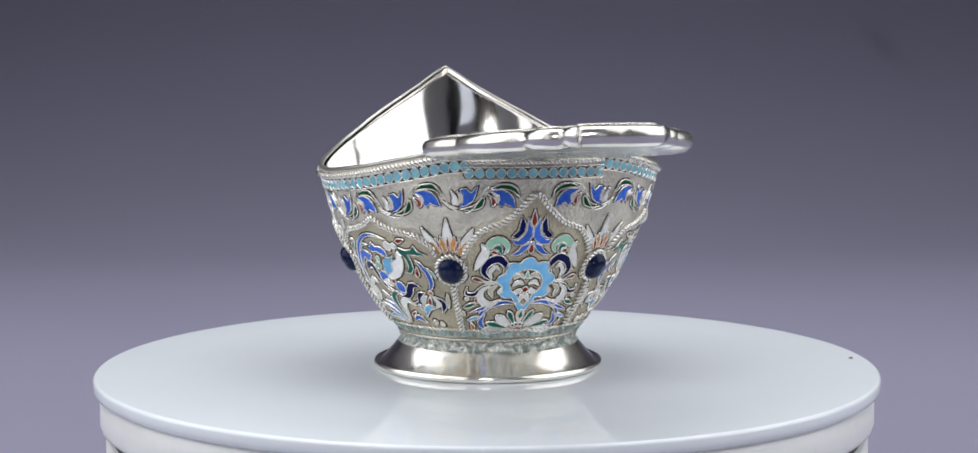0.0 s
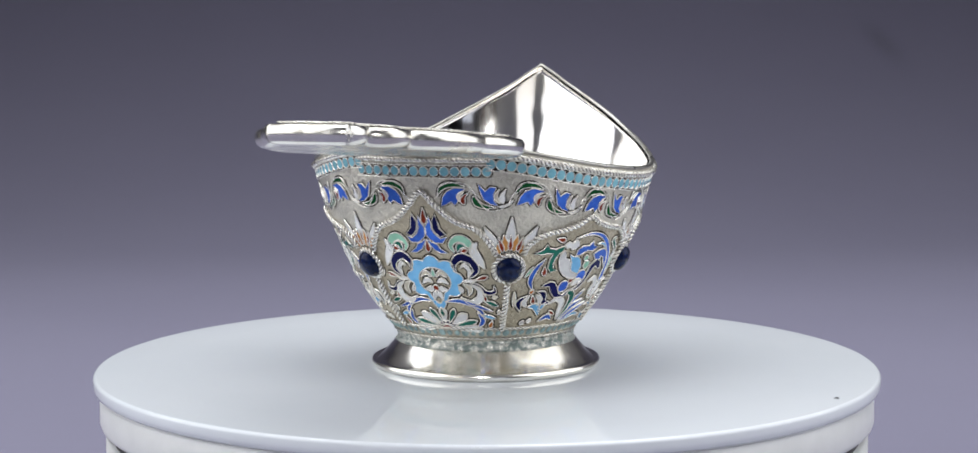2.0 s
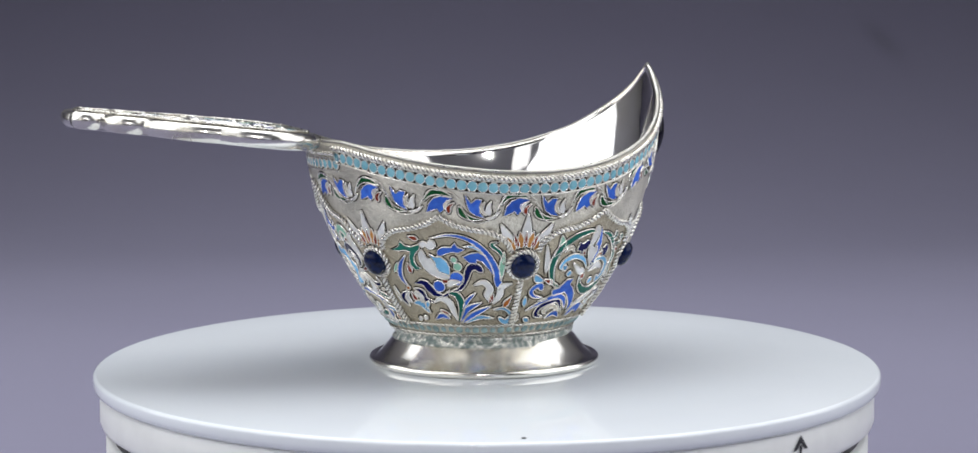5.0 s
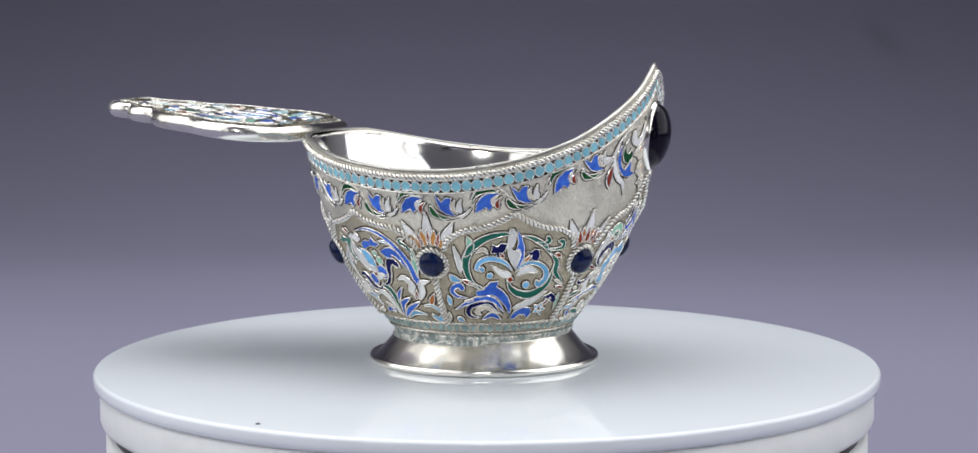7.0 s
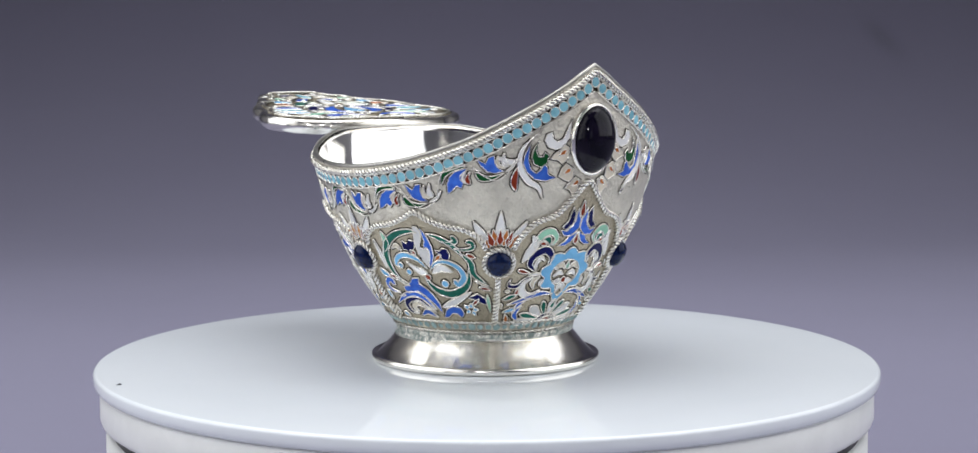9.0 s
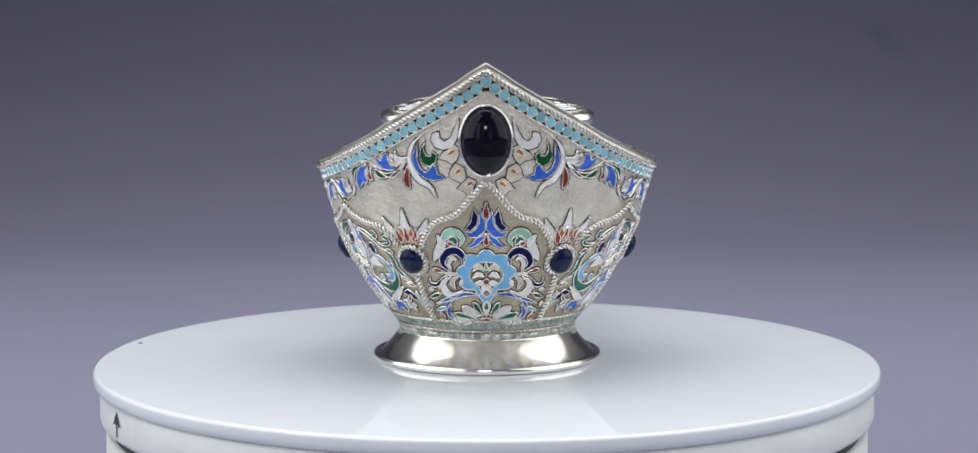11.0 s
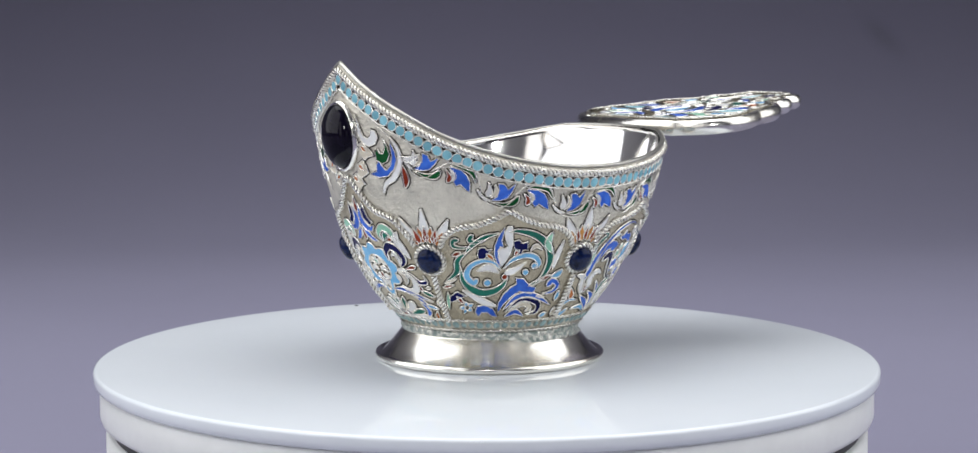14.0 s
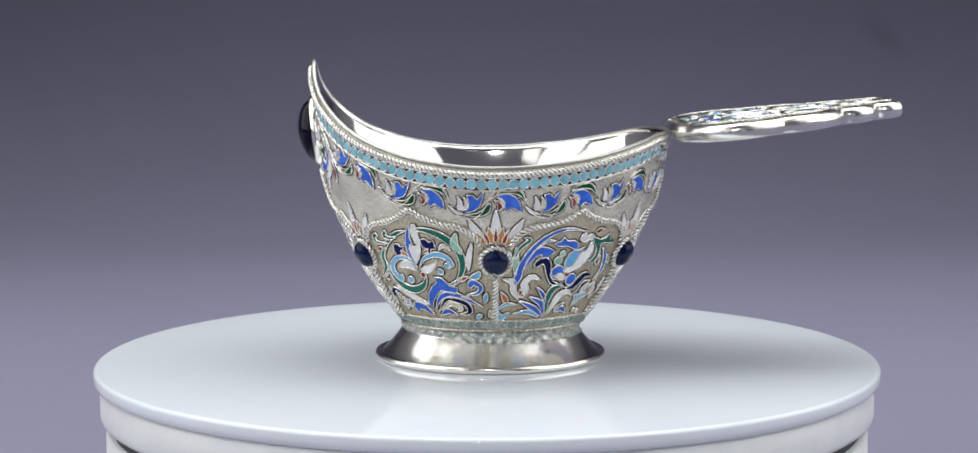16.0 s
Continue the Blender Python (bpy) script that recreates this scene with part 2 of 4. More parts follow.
def turntable():
    t = thing("turntable", "round white gloss plastic display turntable, slowly turning", "turntable")
    bm = bmesh.new()
    lathe(bm, [(0, 0.0005)] + [(0.0993 * k / 6, 0.0005) for k in range(1, 7)] + [(0.0993 + 0.0009 * math.sin(a), -0.0004 + 0.0009 * math.cos(a)) for a in np.linspace(0.1, math.pi / 2, 7)]
          + [(0.1003, -0.0016), (0.1000, -0.0026), (0.0993, -0.0032), (0.0970, -0.0034)], 192)
    platter = part("platter", bm, TOP, t, "white gloss plastic disc with a rounded edge")
    bm = bmesh.new()
    lathe(bm, [(0.0970, -0.0032), (0.0979, -0.0036), (0.0986, -0.0044), (0.0987, -0.0108), (0.0983, -0.0119), (0.0972, -0.0127), (0.0940, -0.0128)], 192)
    part("apron", bm, SIDE, platter, "white plastic ring under the disc")
    # near-black ring set almost flush: the gap's shade is in its colour
    bm = bmesh.new()
    lathe(bm, [(0.0910, -0.0127), (0.0955, -0.0127), (0.0955, -0.0156), (0.0910, -0.0157)], 160)
    part("gap", bm, GAP, t, "dark gap between ring and base")
    bm = bmesh.new()
    lathe(bm, [(0.0915, -0.0154), (0.0962, -0.0154), (0.0973, -0.0160), (0.0974, -0.0560), (0.0965, -0.0575), (0.0940, -0.0575), (0.0940, -0.0600), (0, -0.0600)], 160)
    part("base", bm, SIDE, t, "white plastic base")
    bm = bmesh.new()
    a = math.radians(-11.8)
    c = Vector((0.0960 * math.cos(a) * 0.999, 0.0960 * math.sin(a) * 0.999, 0.0005))
    ring = [bm.verts.new(c + Vector((0.00075 * math.cos(k) * (1 + 0.2 * math.sin(3 * k)), 0.00055 * math.sin(k), 0.0001))) for k in np.linspace(0, 2 * math.pi, 11)[:-1]]
    top = bm.verts.new(c + Vector((0, 0, 0.0004)))
    for p, q in zip(ring, ring[1:] + ring[:1]):
        bm.faces.new((p, q, top))
    part("speck", bm, INK, platter, "small dark speck")
    # printed arrow on the ring, pointing up
    bm = bmesh.new()
    a0, r = math.radians(28.5), 0.09885
    on_ring = lambda x, z: Vector((r * math.cos(a0 + x / r), r * math.sin(a0 + x / r), z))
    for quad in (((-0.0004, -0.0105), (0.0004, -0.0105), (0.0005, -0.0068), (-0.0005, -0.0068)), ((0, -0.0044), (-0.0028, -0.0079), (-0.0014, -0.0077), (0, -0.0062)),
                 ((0, -0.0044), (0, -0.0062), (0.0014, -0.0077), (0.0028, -0.0079))):
        bm.faces.new([bm.verts.new(on_ring(*q)) for q in quad])
    part("arrow_mark", bm, INK, platter, "printed black arrow pointing up")
    return t, platter


TURNTABLE, PLATTER = turntable()

# ---- the cup ----
MM = 0.001
CUP = thing("cup", "silver boat-shaped drinking cup with cloisonne enamel and a flat handle", "cup")
PROFILE = [(9.0, 22.1), (11, 23.8), (16, 27.75), (20, 30.75), (25, 33.75), (29, 35.85), (33, 37.75), (37, 39.55), (41, 41.05), (45, 42.25), (50, 43.65), (55, 44.45), (60, 45.15), (68, 45.65), (78, 45.95)]
RIM = [(0, 76.7), (5, 74.4), (10, 71.8), (20, 67.4), (30, 63.4), (40, 59.6), (50, 56.8), (60, 54.6), (70, 53.2), (80, 52.3), (90, 52.1), (100, 52.3), (110, 53.0), (120, 53.9), (133, 55.6), (150, 58.0), (158, 58.6), (180, 58.8)]
SQUASH, CY = 0.975, -1.5
PZ, PR = np.array([p[0] for p in PROFILE]), np.array([p[1] for p in PROFILE])
_curve = np.array(spline(PROFILE, 240))


def radius(z):
    return float(np.interp(z, _curve[:, 0], _curve[:, 1]))


_rim = np.array(spline(RIM, 300))


def rim_height(deg):
    d = abs((deg + 180) % 360 - 180)
    return float(np.interp(d, _rim[:, 0], _rim[:, 1]))


def on_wall(phi, z, off=0.0):
    """A place on the cup's outer wall, in metres: phi in radians from the lip towards +x, z in mm, off in mm outwards."""
    r = radius(z)
    slope = (radius(z + 0.5) - radius(z - 0.5))
    k = 1 / math.hypot(1, slope)
    r, zz = r + off * k, z - off * slope * k
    return Vector((r * SQUASH * math.sin(phi), CY + r * math.cos(phi), zz)) * MM


def cup_body():
    steps = 192
    bm = bmesh.new()
    def skin(inset, low, mat, levels):
        rings = []
        for k in range(levels + 1):
            ring = []
            for j in range(steps):
                d = 360 * j / steps
                top = rim_height(d)
                z = low + (top - low) * k / levels
                ring.append(bm.verts.new(on_wall(math.radians(d), z, -inset)))
            rings.append(ring)
        for a, b in zip(rings, rings[1:]):
            for j in range(steps):
                i = (j + 1) % steps
                bm.faces.new((a[j], a[i], b[i], b[j])).material_index = mat
        return rings
    outer = skin(0, 9.0, 0, 26)
    inner = skin(0.95, 12.0, 1, 26)
    for j in range(steps):
        i = (j + 1) % steps
        bm.faces.new((outer[-1][j], outer[-1][i], inner[-1][i], inner[-1][j])).material_index = 1
    floor = bm.verts.new((0, CY * MM, 10.2 * MM))
    mid = [bm.verts.new(((v.co.x) * 0.55, CY * MM + (v.co.y - CY * MM) * 0.55, 10.6 * MM)) for v in inner[0]]
    for j in range(steps):
        i = (j + 1) % steps
        bm.faces.new((inner[0][i], inner[0][j], mid[j], mid[i])).material_index = 1
        bm.faces.new((mid[i], mid[j], floor)).material_index = 1
    return part("body", bm, [GROUND, INNER], CUP, "silver bowl with stippled gilt ground and mirror lining")


BODY = cup_body()


def cup_foot():
    bm = bmesh.new()
    prof = [(18.0, 9.6), (21.6, 9.5), (22.4, 9.0), (22.4, 8.5), (22.9, 7.9), (24.2, 6.2), (25.8, 4.3), (27.4, 2.7), (28.3, 2.05), (28.45, 1.95), (28.5, 2.1), (28.7, 2.3), (29.1, 2.4), (29.5, 2.2),
            (29.75, 1.7), (29.7, 1.1), (29.4, 0.7), (28.8, 0.5), (28.0, 0.5), (27.4, 0.9), (26.0, 2.0), (23.0, 5.8), (19, 8.6)]
    lathe(bm, [(r * MM, z * MM) for r, z in prof], 128, 0.99, -0.8 * MM)
    foot = part("foot", bm, FOOTED, CUP, "flared worn silver foot with a rolled edge")
    bm = bmesh.new()
    lathe(bm, [(r * MM, z * MM) for r, z in ((21.9, 10.2), (22.9, 10.0), (23.3, 9.5), (23.2, 8.9), (22.7, 8.4), (23.0, 8.0), (23.6, 7.2), (23.3, 7.1))], 128, 0.985, -1.0 * MM)
    part("collar", bm, CRUST, foot, "collar ring crusted with grey-green tarnish")
    return foot


FOOT = cup_foot()

# ---- enamel work ----
# A motif is drawn flat in mm and laid on a surface by a map (x, z, off) -> place.


def flank(phi0, flip=1):
    """Flat drawing on the cup's wall round the angle phi0 (degrees): x to the right as seen from outside, z the true height."""
    p0 = math.radians(phi0)
    return lambda x, z, off: on_wall(p0 - flip * x / radius(z), z, off)


def widths(kind, n, w):
    out = []
    for k in range(n):
        t = k / (n - 1)
        if kind == "leaf":
            h = math.sin(math.pi * t) ** 0.8
        elif kind == "drop":
            h = math.sqrt(t / 0.3) if t < 0.3 else ((1 - t) / 0.7) ** 0.8
        elif kind == "horn":
            h = (t ** 0.75) * (1 if t < 0.93 else max(0.0, (1 - t) / 0.07) ** 0.5)
        elif kind == "comma":
            h = min(1.0, 0.25 + 1.2 * t) * (1 if t < 0.85 else math.sqrt(max(0.0, 1 - ((t - 0.85) / 0.15) ** 2))) * min(1, t * 12)
        else:
            h = 1.0
        out.append(max(h * w / 2, 0.06))
    return out


CELL_NAMES = {"leaf": "enamel_leaf", "drop": "enamel_petal", "horn": "enamel_horn", "comma": "enamel_scroll", "band": "enamel_band", "disc": "enamel_dot"}


def edge_wire(bm, line, place, closed, half=0.13, high=0.40, low=0.12, mat=1):
    """A raised silver wire along a flat line."""
    n = len(line)
    prev = first = None
    for k in range(n):
        a, b = line[(k - 1) % n if closed else max(k - 1, 0)], line[(k + 1) % n if closed else min(k + 1, n - 1)]
        d = np.array(b) - np.array(a)
        length = float(np.hypot(*d)) or 1.0
        nx, nz = -d[1] / length * half, d[0] / length * half
        x, z = line[k]
        ring = [bm.verts.new(place(x + nx, z + nz, low)), bm.verts.new(place(x + nx * 0.5, z + nz * 0.5, high)),
                bm.verts.new(place(x - nx * 0.5, z - nz * 0.5, high)), bm.verts.new(place(x - nx, z - nz, low))]
        if prev:
            for i in range(3):
                bm.faces.new((prev[i], prev[i + 1], ring[i + 1], ring[i])).material_index = mat
        else:
            first = ring
        prev = ring
    if closed:
        for i in range(3):
            bm.faces.new((prev[i], prev[i + 1], first[i + 1], first[i])).material_index = mat


TALLY = [0]


def edge_shade(bm, line, place, mat=2):
    """The dark strip outside a closed wire: tarnish and the wire's shade, put into its colour."""
    n = len(line)
    area = sum(line[k][0] * line[(k + 1) % n][1] - line[(k + 1) % n][0] * line[k][1] for k in range(n))
    turn = 1 if area > 0 else -1
    rows = []
    for k in range(n):
        d = np.array(line[(k + 1) % n]) - np.array(line[(k - 1) % n])
        d = d / (float(np.hypot(*d)) or 1.0)
        nx, nz = d[1] * turn, -d[0] * turn
        x, z = line[k]
        rows.append([bm.verts.new(place(x + nx * w, z + nz * w, o)) for w, o in ((0.08, 0.13), (0.43, 0.09))])
    for a, b in zip(rows, rows[1:] + rows[:1]):
        bm.faces.new((a[0], a[1], b[1], b[0])).material_index = mat


def poly_cell(parent, place, line, mat, name):
    """One enamel cell with a free outline."""
    bm = bmesh.new()
    TALLY[0] += 1
    lift = 0.012 * (TALLY[0] % 7)
    line = [np.array(q, float) for q in line]
    bm.faces.new([bm.verts.new(place(*q, 0.32 + lift)) for q in line])
    edge_wire(bm, line, place, True, half=0.13, high=0.42 + lift)
    edge_shade(bm, line, place)
    return part(name, bm, [mat, WIRE, DARK_SILVER], parent)


def ring_cell(parent, place, outer, inner, mat, name="enamel_ring"):
    """An enamel band between two outlines of as many points."""
    bm = bmesh.new()
    rows = [[bm.verts.new(place(o[0] + (i[0] - o[0]) * t, o[1] + (i[1] - o[1]) * t, h)) for t, h in ((0, 0.2), (0.33, 0.28), (0.66, 0.28), (1, 0.2))] for o, i in zip(outer, inner)]
    for a, b in zip(rows, rows[1:] + rows[:1]):
        for k in range(3):
            bm.faces.new((a[k], a[k + 1], b[k + 1], b[k]))
    for line in (outer, inner):
        edge_wire(bm, [np.array(q) for q in line], place, True, half=0.13, high=0.42)
    edge_shade(bm, outer, place)
    return part(name, bm, [mat, WIRE, DARK_SILVER], parent)


def cell(parent, place, points, w, mat, kind="leaf", n=0, name="", up=0.0, proud=0.37):
    """One enamel cell with its silver wire, drawn along a spine."""
    if not n:
        n = 9 if len(points) < 3 else 6 + 3 * len(points)
    sp = spline(points, n)
    flat_place = place
    place = lambda x, z, off: flat_place(x, z, off + up)
    ws = widths(kind, n, w * 1.28)
    left, right = [], []
    for k in range(n):
        d = np.array(sp[min(k + 1, n - 1)]) - np.array(sp[max(k - 1, 0)])
        d /= np.hypot(*d) or 1.0
        s = np.array((-d[1], d[0])) * ws[k]
        left.append(sp[k] + s)
        right.append(sp[k] - s)
    bm = bmesh.new()
    TALLY[0] += 1
    lift = 0.012 * (TALLY[0] % 7)
    rows = [[bm.verts.new(place(*q, o + lift)) for q, o in ((a, 0.22), (m, 0.28), (b, 0.22))] for a, m, b in zip(left, sp, right)]
    for a, b in zip(rows, rows[1:]):
        for i in range(2):
            bm.faces.new((a[i], a[i + 1], b[i + 1], b[i]))
    edge_wire(bm, left + right[::-1], place, True, half=0.15, high=proud + lift)
    if not up:
        edge_shade(bm, left + right[::-1], place)
    return part(name or CELL_NAMES[kind], bm, [mat, WIRE, DARK_SILVER], parent)


def disc(parent, place, x, z, r, mat, high=0.3, name="enamel_dot", sides=14, wire=True):
    bm = bmesh.new()
    ring = [(x + r * math.cos(2 * math.pi * k / sides), z + r * math.sin(2 * math.pi * k / sides)) for k in range(sides)]
    vs = [bm.verts.new(place(*q, 0.26)) for q in ring]
    mid = [bm.verts.new(place(x + (a - x) * 0.5, z + (b - z) * 0.5, 0.26 + high * 0.5)) for a, b in ring]
    c = bm.verts.new(place(x, z, 0.26 + high * 0.6))
    for k in range(sides):
        j = (k + 1) % sides
        bm.faces.new((vs[k], vs[j], mid[j], mid[k]))
        bm.faces.new((mid[k], mid[j], c))
    if wire:
        edge_wire(bm, ring, place, True, half=0.12, high=0.46)
        edge_shade(bm, ring, place)
    return part(name, bm, [mat, WIRE, DARK_SILVER], parent)


def wire_line(parent, place, points, n, name="wire", half=0.22, high=0.5):
    bm = bmesh.new()
    edge_wire(bm, spline(points, n), place, False, half, high, mat=0)
    return part(name, bm, WIRE, parent)


def rope(name, parent, path, r=0.55, pitch=1.5, closed=False, label="", sides=18, step=0.15):
    """Two wires twisted together along a path of (place, normal) in metres."""
    pts = [np.array(p) for p, _ in path]
    nor = [np.array(q) for _, q in path]
    if closed:
        pts.append(pts[0])
        nor.append(nor[0])
    seg = [0.0]
    for a, b in zip(pts, pts[1:]):
        seg.append(seg[-1] + float(np.linalg.norm(b - a)) * 1000)
    total = seg[-1]
    n = max(8, int(total / step))
    turns = max(1, round(total / pitch))
    P = np.array([[np.interp(total * k / n, seg, [p[i] for p in pts]) for i in range(3)] for k in range(n + 1)])
    N = np.array([[np.interp(total * k / n, seg, [p[i] for p in nor]) for i in range(3)] for k in range(n + 1)])
    T = np.gradient(P, axis=0)
    verts, faces, deep = [], [], []
    for k in range(n + 1):
        t = T[k] / (np.linalg.norm(T[k]) or 1)
        u = N[k] - t * (N[k] @ t)
        u /= np.linalg.norm(u) or 1
        b = np.cross(t, u)
        tw = 2 * math.pi / 3 * turns * k / n
        for j in range(sides):
            a = 2 * math.pi * j / sides
            rr = r * MM * (0.66 + 0.38 * abs(math.cos(1.5 * (a - tw))) ** 0.8)
            verts.append(tuple(P[k] + rr * (math.cos(a) * u + math.sin(a) * b)))
    for k in range(n):
        for j in range(sides):
            i = (j + 1) % sides
            faces.append((k * sides + j, k * sides + i, (k + 1) * sides + i, (k + 1) * sides + j))
            # valley faces are painted darker to stand for shade between the strands
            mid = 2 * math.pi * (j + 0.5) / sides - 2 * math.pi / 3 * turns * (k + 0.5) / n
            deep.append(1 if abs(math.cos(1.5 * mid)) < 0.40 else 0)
    me = bpy.data.meshes.new(name)
    me.from_pydata(verts, [], faces)
    me.shade_smooth()
    me.materials.append(ROPE)
    me.materials.append(ROPE_SHADE)
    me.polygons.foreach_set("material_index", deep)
    ob = new(name, me)
    ob.parent = parent
    if label:
        ob["label"] = label
    return ob


def rope_on(name, parent, place, line, n, off=0.35, **more):
    path = []
    for x, z in spline(line, n):
        p, q = place(x, z, off), place(x, z, off + 1.0)
        path.append((p, (q - p).normalized()))
    return rope(name, parent, path, **more)


# ---- rim band ----
U = 44.6


class Rail:
    """A line drawn on the unrolled wall below the rim, by arc length from the lip."""

    def __init__(self, drop):
        degs = np.linspace(0, 158.5, 318)
        uv = np.array([(math.radians(d) * U, rim_height(d)) for d in degs])
        t = np.gradient(uv, axis=0)
        t /= np.hypot(t[:, 0], t[:, 1])[:, None]
        self.p = uv + np.stack([t[:, 1], -t[:, 0]], 1) * drop
        keep = self.p[:, 0] > -1e-6
        self.p = self.p[keep]
        self.s = np.concatenate([[0], np.cumsum(np.hypot(*np.diff(self.p, axis=0).T))])
        self.long = float(self.s[-1])

    def at(self, s, n=0.0):
        u, v = np.interp(s, self.s, self.p[:, 0]), np.interp(s, self.s, self.p[:, 1])
        e = 0.6
        du = np.interp(s + e, self.s, self.p[:, 0]) - np.interp(s - e, self.s, self.p[:, 0])
        dv = np.interp(s + e, self.s, self.p[:, 1]) - np.interp(s - e, self.s, self.p[:, 1])
        k = math.hypot(du, dv) or 1.0
        return u - dv / k * n, v + du / k * n

    def place(self, side):
        def f(s, n, off):
            u, v = self.at(s, n)
            return on_wall(side * u / U, v, off)
        return f


def both_sides(drop, n, off):
    """The line right round from the handle over the lip to the handle, as (place, normal)."""
    rail = Rail(drop)
    path = []
    for side, order in ((1, np.linspace(rail.long, 0, n)), (-1, np.linspace(0, rail.long, n)[1:])):
        f = rail.place(side)
        for s in order:
            p, q = f(s, 0, off), f(s, 0, off + 1)
            path.append((p, (q - p).normalized()))
    return path


def rim_band():
    bm = bmesh.new()
    # the thick smooth lip that caps the wall
    steps = 240
    rings = []
    for j in range(steps):
        d = 360 * j / steps
        h = rim_height(d)
        ring = []
        for a in np.linspace(0, 2 * math.pi, 9)[:-1]:
            ring.append(bm.verts.new(on_wall(math.radians(d), h - 0.1 + 0.50 * math.sin(a), -0.40 + 0.66 * math.cos(a))))
        rings.append(ring)
    for a, b in zip(rings, rings[1:] + rings[:1]):
        for k in range(8):
            i = (k + 1) % 8
            bm.faces.new((a[k], a[i], b[i], b[k]))
    part("rim", bm, LIP, CUP, "dull, slightly pitted silver lip")
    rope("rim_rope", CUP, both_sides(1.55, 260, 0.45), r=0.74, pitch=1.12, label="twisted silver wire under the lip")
    band = None
    for drop in (2.35, 5.35):
        bm = bmesh.new()
        rail = Rail(drop)
        for side in (1, -1):
            edge_wire(bm, [(s, 0) for s in np.linspace(0, rail.long, 220)], rail.place(side), False, 0.18, 0.5, mat=0)
        ob = part("band_wire", bm, WIRE, band or CUP)
        band = band or ob
    band["label"] = "row of turquoise enamel discs between silver wires"
    for drop, side in ((3.85, 1), (3.85, -1)):
        bm = bmesh.new()
        rail = Rail(drop)
        f = rail.place(side)
        rows = [[bm.verts.new(f(s, n, 0.07)) for n in (1.5, 0.75, 0, -0.75, -1.5)] for s in np.linspace(0, rail.long, 200)]
        for a, b in zip(rows, rows[1:]):
            for k in range(4):
                bm.faces.new((a[k], a[k + 1], b[k + 1], b[k]))
        part("band_ground", bm, DARK_SILVER, band, "blackened ground between the discs")
    rail = Rail(3.85)
    count = 51
    for side in (1, -1):
        for k in range(count):
            if k == 0:
                if side > 0:
                    disc(band, flank(0), 0, float(rail.p[0][1]) + 0.3, 1.24, TURQ, 0.3, sides=16)
                continue
            s = 2.5 + (rail.long - 3.5) * (k - 1) / (count - 2)
            disc(band, rail.place(side), s, 0, 1.24, TURQ, 0.3, sides=16)
    # the lower row under the handle
    f = flank(180)
    for k in range(14):
        disc(band, f, -16.6 + 33.2 * k / 13, 53.0, 1.15, TURQ, 0.3)
    for z in (51.5, 54.5):
        wire_line(band, f, [(-18, z), (0, z), (18, z)], 60, "band_wire", 0.18)
    rope_on("rim_rope", CUP, f, [(-17.5, 55.7), (0, 55.7), (17.5, 55.7)], 60, r=0.6, pitch=1.0)


rim_band()

# ---- vine below the band ----


class VineRail(Rail):
    """The vine's own line: it drops below the band towards the handle and runs on beneath it."""

    def __init__(self):
        line = [(8, 62.6), (20, 58.0), (30, 55.0), (45, 49.8), (57, 47.1), (70, 45.0), (82, 44.3), (95, 44.3), (107, 44.4), (120, 45.0), (132, 46.2), (145, 47.3), (157, 48.0), (170, 47.4), (180, 47.2)]
        self.p = np.array([(math.radians(d) * U, z) for d, z in spline(line, 200)])
        self.s = np.concatenate([[0], np.cumsum(np.hypot(*np.diff(self.p, axis=0).T))])
        self.long = float(self.s[-1])


